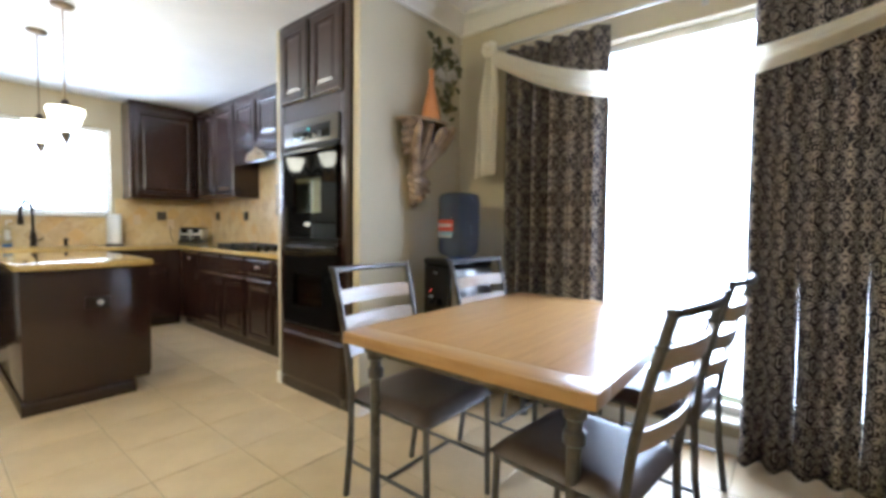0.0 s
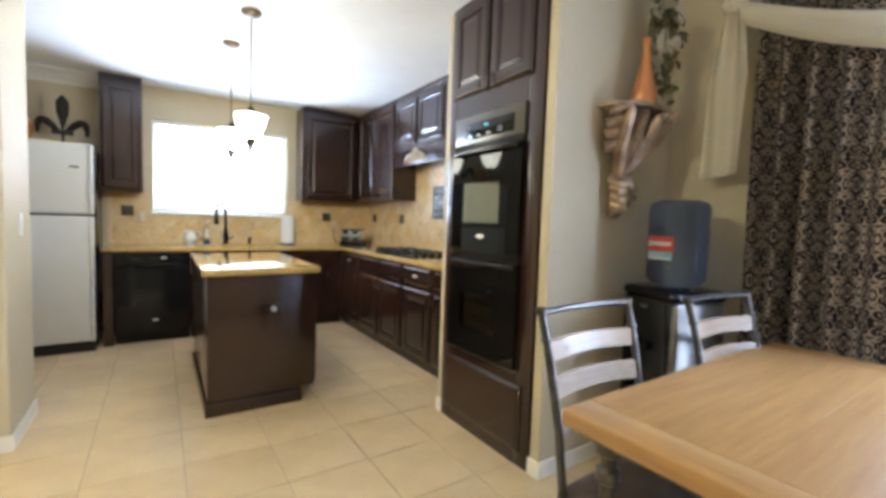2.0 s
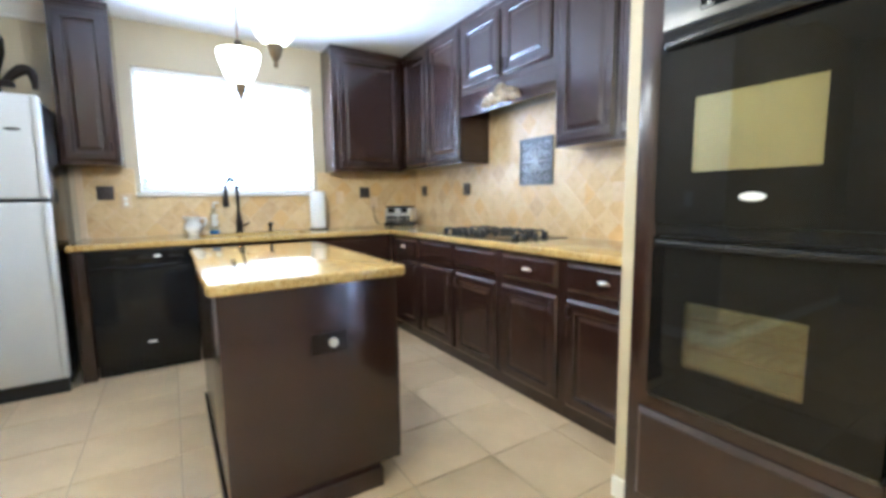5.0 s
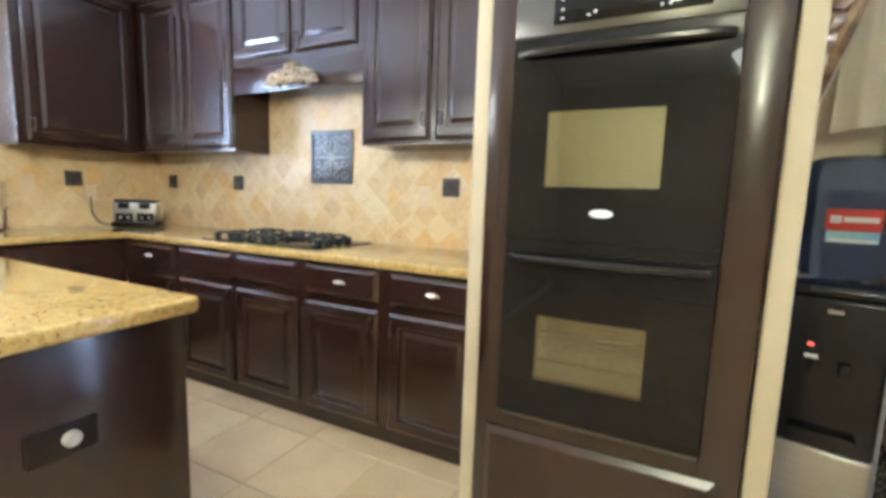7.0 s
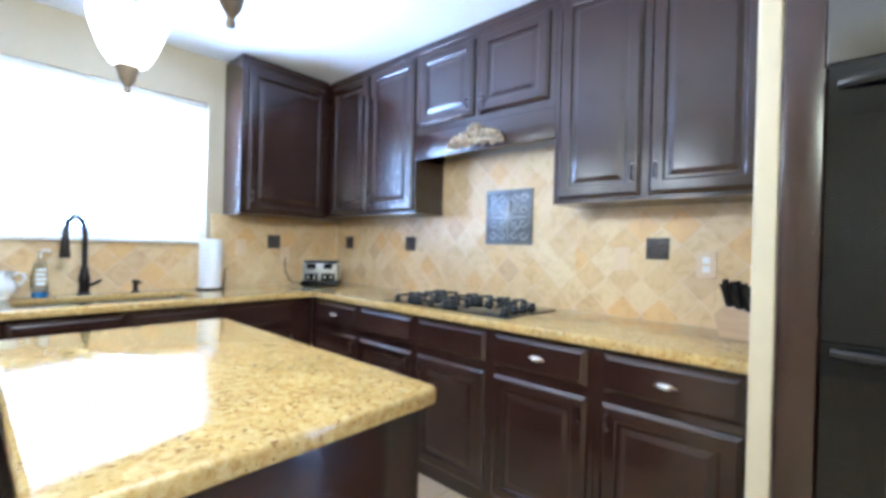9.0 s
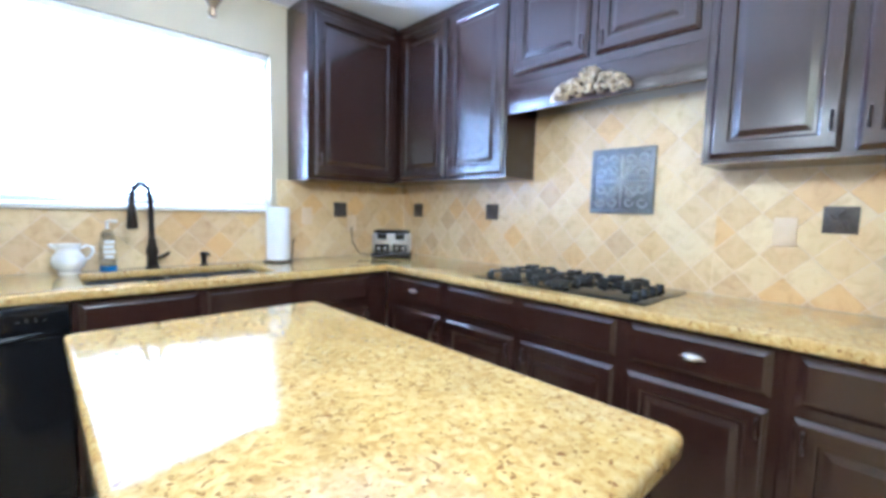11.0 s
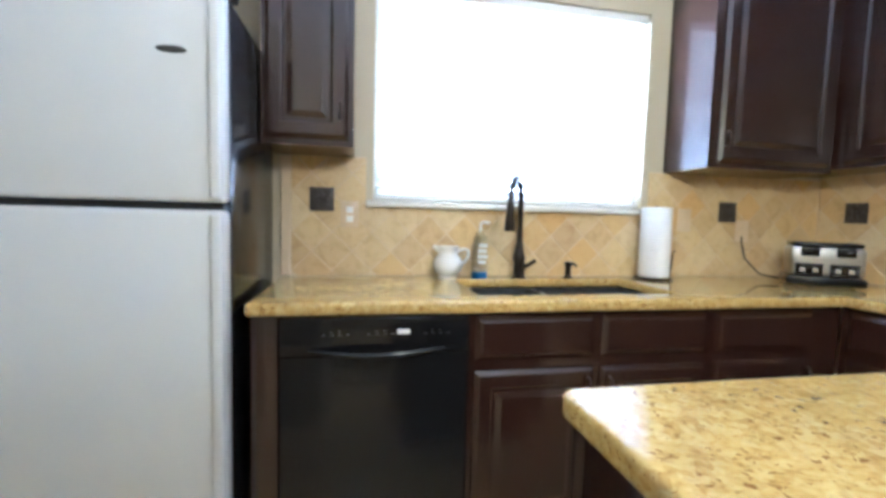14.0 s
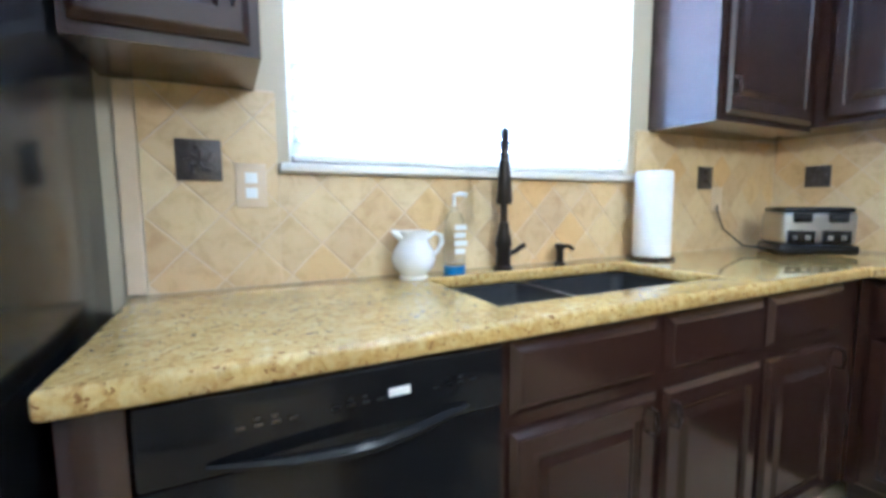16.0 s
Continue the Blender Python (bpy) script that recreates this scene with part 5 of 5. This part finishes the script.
for yc, w, zb in ((-4.435, 0.19, 1.53), (-7.08, 0.19, 1.54)):
    rows = []
    for i in range(21):
        h = i / 20
        z = 2.37 - (2.37 - zb) * h
        w2 = w * (0.25 + 0.75 * min(1, h * 2.2) ** 0.7)
        rows.append([(-0.045 - 0.020 * math.sin(3.2 * math.pi * g + 2 * h), yc + w2 * (g - 0.5) + 0.03 * h, z - 0.03 * h * g) for g in [j / 16 for j in range(17)]])
    part("tail", drape("tail", rows), SCARF, sc)
    bm = nb()
    for k in range(7):
        a = 2 * math.pi * k / 7
        ball(bm, (-0.060 - 0.008 * (k % 2), yc + 0.036 * math.cos(a), 2.355 + 0.030 * math.sin(a)), 0.027, 0.8, 1.1, 0.9, 8)
    ball(bm, (-0.070, yc, 2.358), 0.026, seg=8)
    part("knot", bm, SCARF, sc, "gathered rosette knot")

# ---- gilded bracket, vase, water cooler ----
br = thing("wall_bracket", (-0.35, -4.063, 1.29), "gilded carved acanthus wall bracket holding a vase", "wall bracket")
bxc, byw = -0.35, -4.062
part("shelf", prism(nb(), [(bxc - 0.215, byw), (bxc - 0.205, byw - 0.09), (bxc - 0.12, byw - 0.165), (bxc, byw - 0.185), (bxc + 0.12, byw - 0.165), (bxc + 0.205, byw - 0.09), (bxc + 0.215, byw)], "z", 1.842, 1.860), COPPERLEAF, br, "scalloped shelf top")
part("core", tube(nb(), [(-0.435, byw - 0.030, 1.30), (-0.430, byw - 0.036, 1.40), (-0.430, byw - 0.040, 1.50), (-0.405, byw - 0.055, 1.60), (-0.365, byw - 0.075, 1.73), (-0.350, byw - 0.085, 1.845)], 0.075, 12, lambda f: 0.36 + 0.62 * max(0, f - 0.35) ** 1.4), COPPERLEAF, br)


def frond(pts, r, f=lambda t: 0.35 + 1.1 * math.sin(math.pi * min(1, 0.15 + t * 0.85))):
    part("acanthus_leaf", tube(nb(), pts, r, 8, f), COPPERLEAF, br, "curled gilded leaf")


# stacked curls down the outer side
for k, (x, z, r) in enumerate(((-0.555, 1.815, 0.020), (-0.548, 1.765, 0.022), (-0.540, 1.712, 0.024), (-0.528, 1.655, 0.026))):
    frond([(x + 0.115, byw - 0.10 + 0.01 * k, z + 0.035), (x + 0.070, byw - 0.115 + 0.012 * k, z + 0.022), (x + 0.020, byw - 0.100 + 0.014 * k, z + 0.002), (x - 0.012, byw - 0.075 + 0.010 * k, z - 0.012), (x - 0.010, byw - 0.058 + 0.008 * k, z + 0.010)], r)
# waist ribs that gather the leaves
for dx in (-0.028, 0.0, 0.028):
    frond([(-0.432 + dx * 0.6, byw - 0.050, 1.475), (-0.432 + dx, byw - 0.068, 1.54), (-0.420 + dx * 2.0, byw - 0.085, 1.62), (-0.400 + dx * 3.2, byw - 0.115, 1.72), (-0.385 + dx * 4.0, byw - 0.145, 1.80), (-0.385 + dx * 4.4, byw - 0.165, 1.825)], 0.026)
# the long smooth leaf of the other side
for d, top, r in ((0.0, 1.83, 0.030), (0.035, 1.80, 0.026), (-0.045, 1.835, 0.030)):
    frond([(-0.418, byw - 0.050, 1.52 - d), (-0.370, byw - 0.066, 1.585 - d), (-0.300, byw - 0.085, 1.665 - d), (-0.225 + d * 0.6, byw - 0.105, 1.745 - d * 0.8), (-0.165 + d, byw - 0.110, top - 0.010), (-0.150 + d, byw - 0.130, top - 0.030)], r)
for x, z in ((-0.330, 1.775), (-0.265, 1.800), (-0.200, 1.815)):
    frond([(x, byw - 0.120, z - 0.075), (x + 0.010, byw - 0.155, z - 0.020), (x + 0.022, byw - 0.170, z + 0.020), (x + 0.040, byw - 0.180, z + 0.010)], 0.022)
# rolled husks of the drop, with a side curl
for k, z in enumerate((1.478, 1.435, 1.392, 1.350)):
    w = 0.058 - 0.007 * k
    frond([(-0.436 - w, byw - 0.040, z + 0.016), (-0.440 - w * 0.4, byw - 0.070, z - 0.004), (-0.432, byw - 0.076, z - 0.010), (-0.430 + w * 0.6, byw - 0.060, z - 0.002), (-0.428 + w, byw - 0.038, z + 0.014)], 0.021)
frond([(-0.400, byw - 0.040, 1.50), (-0.355, byw - 0.050, 1.475), (-0.320, byw - 0.050, 1.440), (-0.325, byw - 0.060, 1.405), (-0.350, byw - 0.060, 1.400)], 0.026)
frond([(-0.395, byw - 0.040, 1.43), (-0.360, byw - 0.045, 1.395), (-0.355, byw - 0.050, 1.360), (-0.375, byw - 0.055, 1.350)], 0.020)
part("drop_bud", ball(nb(), (-0.436, byw - 0.045, 1.312), 0.036, 0.9, 0.8, 0.75, 10), COPPERLEAF, br)

va = thing("bud_vase", (-0.20, -4.17, 1.922), "slim copper-coloured bottle vase on the bracket", "vase")
part("body", lathe(nb(), [(0, 0), (0.058, 0), (0.065, 0.010), (0.061, 0.06), (0.046, 0.13), (0.027, 0.20), (0.018, 0.26), (0.018, 0.31), (0.024, 0.335), (0.018, 0.335), (0.012, 0.30), (0, 0.28)], (-0.20, -4.17, 1.922), 24), COPPER, va)
vi = thing("artificial_vine", (-0.18, -4.17, 2.22), "faded artificial vine with pale blossoms and hanging berries", "artificial plant")
random.seed(11)
stems = []
for k in range(6):
    tip = Vector((0.02 + 0.05 * (k % 3), -0.04 + 0.03 * (k // 3), 0.14 - 0.02 * (k % 3)))
    pts = [Vector((-0.20, -4.17, 2.24)), Vector((-0.20, -4.17, 2.30)), Vector((-0.195, -4.175, 2.33)) + tip * 0.5, Vector((-0.18, -4.18, 2.30)) + tip * Vector((1, 1, 0.6)) + Vector((0.05, 0, 0))]
    if k < 3:
        pts += [Vector((-0.08 + 0.02 * k, -4.19, 2.22)), Vector((-0.06 + 0.015 * k, -4.19, 2.10)), Vector((-0.055, -4.185, 1.98))]
    part("stem", tube(nb(), pts, 0.003, 5), LEAF, vi)
    stems.append(pts)
for k in range(120):
    pts = random.choice(stems)
    i = random.randrange(2, len(pts) - 1)
    c = pts[i].lerp(pts[i + 1], random.random()) + Vector((random.gauss(0, 0.034), random.gauss(0, 0.028), random.gauss(0, 0.026)))
    if k % 5 == 0:
        c.z = max(c.z, 2.24)
        bm = nb()
        for a in range(5):
            ball(bm, c + Vector((0.020 * math.cos(a * 1.257), -0.006, 0.020 * math.sin(a * 1.257))), 0.016, 1, 0.5, 1, 6)
        part("blossom", bm, PETAL, vi, "pale fabric blossom")
        continue
    if k % 3 == 0 and len(pts) > 4:
        bm = nb()
        for a in range(6):
            ball(bm, c + Vector((random.gauss(0, 0.010), random.gauss(0, 0.010), random.gauss(0, 0.014))), 0.009, seg=6)
        part("berry_cluster", bm, GRAPE, vi, "olive berries")
        continue
    d = Vector((random.gauss(0, 1), random.gauss(-0.4, 0.6), random.gauss(-0.2, 1))).normalized()
    s = d.cross(Vector((0.2, 1, 0.3))).normalized()
    n = d.cross(s) * 0.006
    ln = random.uniform(0.045, 0.08)
    bm = nb()
    mid1 = [bm.verts.new(p) for p in (c, c + d * ln * 0.35 + s * ln * 0.28 + n, c + d * ln * 0.75 + s * ln * 0.20 + n, c + d * ln, c + d * ln * 0.75 - s * ln * 0.20 + n, c + d * ln * 0.35 - s * ln * 0.28 + n)]
    cen = bm.verts.new(c + d * ln * 0.5 - n)
    for a in range(6):
        bm.faces.new((mid1[a], mid1[(a + 1) % 6], cen))
    part("leaf", bm, LEAF, vi)

# the vase stands on the bracket
for ob in (va, vi):
    ob.location.x -= 0.145
for ob in (va, vi):
    ob.location.z -= 0.062

cx, cy = -0.24, -4.335
wc = thing("water_cooler", (cx, cy, 0), "black and steel bottled-water cooler in the corner", "water cooler")
part("body", B(cx - 0.155, cx + 0.155, cy - 0.150, cy + 0.165, 0.03, 0.90, bevel=0.02, seg=3), STEEL, wc, "brushed steel side panels")
fp = part("front_panel", B(cx - 0.140, cx + 0.140, cy - 0.185, cy - 0.1505, 0.38, 0.91, bevel=0.015, seg=3), BLACK, wc, "glossy black front")
part("front_panel", B(cx - 0.172, cx - 0.1555, cy - 0.140, cy + 0.150, 0.36, 0.905, bevel=0.006), BLACK, wc, "glossy black side face")
part("top_collar", B(cx - 0.170, cx + 0.165, cy - 0.175, cy + 0.168, 0.901, 0.955, bevel=0.025, seg=3), BLACK, wc, "black bottle collar")
part("lower_front", B(cx - 0.145, cx + 0.145, cy - 0.170, cy - 0.1505, 0.03, 0.378, bevel=0.015, seg=3), STEEL, wc, "steel lower door")
part("plinth", B(cx - 0.15, cx + 0.15, cy - 0.14, cy + 0.16, 0.0, 0.029), RUBBER, wc)
part("drip_tray", B(cx - 0.09, cx + 0.09, cy - 0.215, cy - 0.1855, 0.43, 0.455, bevel=0.006), BLACK, fp)
for i, dx in enumerate((-0.04, 0.04)):
    part("tap", B(cx + dx - 0.016, cx + dx + 0.016, cy - 0.212, cy - 0.1855, 0.66, 0.70, bevel=0.006), BLACK, fp)
part("indicator", B(cx - 0.06, cx - 0.045, cy - 0.1872, cy - 0.1855, 0.742, 0.750), LEDRED, fp, "red indicator light")
part("indicator", B(cx - 0.065, cx - 0.03, cy - 0.1872, cy - 0.1855, 0.700, 0.712), PLAINWHITE, fp, "small printed mark")
part("badge", B(cx - 0.02, cx + 0.02, cy - 0.1872, cy - 0.1855, 0.860, 0.873), STEEL, fp, "pale badge")
wc.rotation_euler.z = radians(-105)
wb = thing("water_bottle", (cx, cy, 0.955), "translucent blue water bottle upside down on the cooler", "water bottle")
prof = [(0, 0.0), (0.055, 0.0), (0.115, 0.020), (0.135, 0.045), (0.138, 0.10), (0.134, 0.107), (0.134, 0.117), (0.138, 0.124), (0.138, 0.20), (0.134, 0.207), (0.134, 0.217), (0.138, 0.224), (0.138, 0.30), (0.133, 0.307), (0.133, 0.317), (0.138, 0.324), (0.138, 0.385), (0.128, 0.415), (0.10, 0.43), (0.0, 0.425)]
prof += [(r - 0.003 if r > 0.01 else 0, h + (0.003 if i < 3 else -0.003 if i > 16 else 0)) for i, (r, h) in reversed(list(enumerate(prof)))]
part("bottle", lathe(nb(), prof, (cx, cy, 0.956), 36), BOTTLE, wb)


def label_patch(z0, z1, a0, a1, r, material, name, text):
    bm = nb()
    pts = [radians(a0 + (a1 - a0) * i / 12) for i in range(13)]
    lo = [bm.verts.new((cx + r * math.cos(a), cy + r * math.sin(a), z0)) for a in pts]
    hi = [bm.verts.new((cx + r * math.cos(a), cy + r * math.sin(a), z1)) for a in pts]
    for i in range(12):
        bm.faces.new((lo[i], lo[i + 1], hi[i + 1], hi[i]))
    bmesh.ops.solidify(bm, geom=bm.faces[:], thickness=0.001)
    return part(name, bm, material, wb, text)


label_patch(1.135, 1.208, 141, 202, 0.1405, RED, "label", "red printed label")
label_patch(1.095, 1.134, 143, 200, 0.1405, LIGHTBLUE, "label", "pale blue printed label")
label_patch(1.160, 1.186, 146, 158, 0.1420, PLAINWHITE, "lettering_bar", "white lettering bar")
label_patch(1.164, 1.182, 160, 197, 0.1420, PLAINWHITE, "lettering_bar", "white lettering bar")
label_patch(1.098, 1.108, 146, 197, 0.1420, PLAINWHITE, "snow_band", "white band of the printed hills")

# ---- metal and slate accents on the tiled walls ----
pl = thing("relief_plaque", (-0.014, -1.835, 1.27), "square pewter relief tile above the cooktop", "plaque")
py0, py1, pz0, pz1 = -1.995, -1.665, 1.265, 1.600
part("backing", B(-0.022, -0.0135, py0, py1, pz0, pz1, bevel=0.002), PEWTER, pl)
bm = nb()
for a, b, c, d in ((py0, py1, pz0, pz0 + 0.022), (py0, py1, pz1 - 0.022, pz1), (py0, py0 + 0.022, pz0 + 0.022, pz1 - 0.022), (py1 - 0.022, py1, pz0 + 0.022, pz1 - 0.022)):
    box(bm, -0.030, -0.0225, a, b, c, d, 0.003)
part("border", bm, PEWTER, pl)
bm = nb()
yc, zc = (py0 + py1) / 2, (pz0 + pz1) / 2
for sy in (-1, 1):
    for sz in (-1, 1):
        for c1, c2, r in ((0.050, 0.050, 0.034), (0.105, 0.040, 0.026), (0.042, 0.108, 0.026), (0.108, 0.110, 0.028)):
            pts = [(-0.026, yc + sy * (c1 + r * (1 - a / 10) * math.cos(a)), zc + sz * (c2 + r * (1 - a / 10) * math.sin(a))) for a in [0.55 * i for i in range(11)]]
            tube(bm, pts, 0.006, 6)
        tube(bm, [(-0.025, yc, zc), (-0.029, yc + sy * 0.04, zc + sz * 0.04), (-0.025, yc + sy * 0.075, zc + sz * 0.075)], 0.008, 6)
for k in range(4):
    a = math.pi / 2 * k
    tube(bm, [(-0.025, yc, zc), (-0.030, yc + 0.07 * math.cos(a), zc + 0.07 * math.sin(a)), (-0.025, yc + 0.14 * math.cos(a), zc + 0.14 * math.sin(a))], 0.010, 6, lambda f: 1.2 - f)
part("scroll_relief", bm, SILVERED, pl, "raised scrollwork")


def accent(x, y, z, axis, label="small dark slate accent tile with a relief figure"):
    t = thing("accent_tile", (x, y, z), label, "accent tile", "dark accent tiles")
    h = 0.052

    def at(d, p, q):
        return (p + x, -d, q + z) if axis == "y" else (-d, p + y, q + z)

    def bx(bm, p0, p1, q0, q1, d0, d1, bev):
        a, b = at(d0, p0, q0), at(d1, p1, q1)
        return box(bm, a[0], b[0], a[1], b[1], a[2], b[2], bev)
    part("body", bx(nb(), -h, h, -h, h, 0.0135, 0.020, 0.002), ACCENT, t)
    bm = nb()
    for k in range(5):
        a = 2 * math.pi * k / 5
        tube(bm, [at(0.021, 0, 0), at(0.025, 0.02 * math.cos(a), 0.02 * math.sin(a)), at(0.021, 0.037 * math.cos(a + 0.5), 0.037 * math.sin(a + 0.5))], 0.006, 6)
    part("relief", bm, ACCENT, t)


for x in (-2.672, -0.603):
    accent(x, 0, 1.248, "y")
for y in (-0.205, -0.965, -2.68):
    accent(0, y, 1.258, "x")
part_switch = thing("light_switch", (-3.039, -2.24, 1.15), "white light switch on the wall end", "light switch")
part("cover_plate", B(-3.039, -3.034, -2.275, -2.205, 1.09, 1.21, bevel=0.002), PLAINWHITE, part_switch)
part("rocker", B(-3.034, -3.029, -2.256, -2.224, 1.125, 1.175, bevel=0.001), PLAINWHITE, part_switch)

# ---- stone tiles of the backsplash ----
EDGE = 0.122
HALF = EDGE / math.sqrt(2) - 0.0018


def clip(poly, x0, x1, z0, z1):
    for axis, bound, keep in ((0, x0, 1), (0, x1, -1), (1, z0, 1), (1, z1, -1)):
        res = []
        for i, p in enumerate(poly):
            q = poly[(i + 1) % len(poly)]
            ip, iq = keep * (p[axis] - bound) >= 0, keep * (q[axis] - bound) >= 0
            if ip:
                res.append(p)
            if ip != iq:
                t = (bound - p[axis]) / (q[axis] - p[axis])
                res.append((p[0] + t * (q[0] - p[0]), p[1] + t * (q[1] - p[1])))
        poly = res
        if len(poly) < 3:
            return []
    return poly


def tile_mesh(poly, c, axis):
    """A stone piece in the wall plane, about its centre c, with a worn edge."""
    bm = nb()
    mx = sum(p[0] for p in poly) / len(poly)
    mz = sum(p[1] for p in poly) / len(poly)
    rings = []
    for d, k in ((0.0, 1.0), (0.0085, 1.0), (0.0105, 0.965)):
        ring = []
        for p, q in poly:
            p2, q2 = mx + (p - mx) * k - c[0], mz + (q - mz) * k - c[1]
            ring.append(bm.verts.new((p2, -d, q2) if axis == "y" else (-d, p2, q2)))
        rings.append(ring)
    n = len(poly)
    for a, b in zip(rings, rings[1:]):
        for i in range(n):
            bm.faces.new((a[i], a[(i + 1) % n], b[(i + 1) % n], b[i]))
    bm.faces.new(rings[-1])
    return to_mesh("tile", bm, TILE)


def stone_wall(parent, axis, regions, origin):
    whole = None
    pitch = EDGE / math.sqrt(2)
    for x0, x1, z0, z1 in regions:
        i0, i1 = int((x0 - origin[0]) / pitch) - 2, int((x1 - origin[0]) / pitch) + 2
        j0, j1 = int((z0 - origin[1]) / pitch) - 2, int((z1 - origin[1]) / pitch) + 2
        for i in range(i0, i1 + 1):
            for j in range(j0, j1 + 1):
                if (i + j) % 2:
                    continue
                c = (origin[0] + i * pitch, origin[1] + j * pitch)
                full = [(c[0] + HALF, c[1]), (c[0], c[1] + HALF), (c[0] - HALF, c[1]), (c[0], c[1] - HALF)]
                poly = clip(full, x0, x1, z0, z1)
                if len(poly) < 3:
                    continue
                area = abs(sum(p[0] * q[1] - q[0] * p[1] for p, q in zip(poly, poly[1:] + poly[:1]))) / 2
                if area < 0.0004:
                    continue
                if area > 2 * HALF * HALF * 0.9999:
                    whole = whole or tile_mesh(full, c, axis)
                    me = whole
                else:
                    me = tile_mesh(poly, c, axis)
                ob = new("tile", me)
                ob.parent = parent
                ob.location = (c[0], -0.002, c[1]) if axis == "y" else (-0.002, c[0], c[1])


solid("backsplash_bed_sink", B(-2.80, -0.007, -0.0110, -0.001, 0.91, 1.215), SPLASH_GROUT, "pale grout bed of the sink backsplash", "backsplash")
solid("backsplash_bed_cooktop", B(-0.0110, -0.001, -3.143, -0.007, 0.91, 1.83), SPLASH_GROUT, "pale grout bed of the cooktop backsplash", "backsplash")
solid("backsplash_bed_window", B(WX1 + 0.035, -0.007, -0.0110, -0.001, 1.216, 1.44), SPLASH_GROUT, "pale grout bed beside the window", "backsplash")
solid("backsplash_bed_corner", B(-2.80, WX0 - 0.035, -0.0110, -0.001, 1.216, 1.44), SPLASH_GROUT, "pale grout bed beside the refrigerator", "backsplash")
solid("backsplash_edge", B(-2.845, -2.802, -0.016, -0.001, 0.911, 1.43, bevel=0.004), SPLASH_GROUT, "narrow stone edging strip", "backsplash")
stone_wall(wall_sink, "y", [(-2.80, WX0 - 0.032, 0.911, 1.434), (WX0 - 0.032, WX1 + 0.032, 0.911, 1.220), (WX1 + 0.032, -0.014, 0.911, 1.434)], (-2.80, 1.02))
stone_wall(wall_cooktop, "x", [(-3.143, -2.267, 0.911, 1.463), (-2.267, -1.279, 0.911, 1.83), (-1.279, -0.014, 0.911, 1.453)], (-0.02, 1.02))

# ---- floor tiles ----
P, G = 0.402, 0.0035
FT = nb()
box(FT, -P / 2 + G, P / 2 - G, -P / 2 + G, P / 2 - G, -0.006, 0.0, 0.002, 1)
ft_mesh = to_mesh("floor_tile", FT, FLOOR)
rest = nb()
i = 0
gx0, gy0 = -2.305, -3.08
for a in range(-9, 8):
    for b in range(-16, 9):
        x0, y0 = gx0 + a * P, gy0 + b * P
        x1, y1 = x0 + P, y0 + P
        if x1 < -5.6 or x0 > 0.12 or y1 < -9.0 or y0 > 0:
            continue
        cut = x0 < -5.6 or x1 > 0.12 or y0 < -9.0 or y1 > 0
        if not cut and x0 > -3.95 and y0 > -6.6:
            ob = new("tile", ft_mesh)
            ob.parent = floor
            ob.location = ((x0 + x1) / 2, (y0 + y1) / 2, 0)
        else:
            box(rest, max(x0 + G, -5.6), min(x1 - G, 0.12), max(y0 + G, -9.0), min(y1 - G, 0.0), -0.006, -0.0002)
me = to_mesh("outer_tiles", rest, FLOOR)
ob = new("outer_tiles", me)
ob.parent = floor
tagged(ob, "beige ceramic tiles towards the walls", kind="stuff")
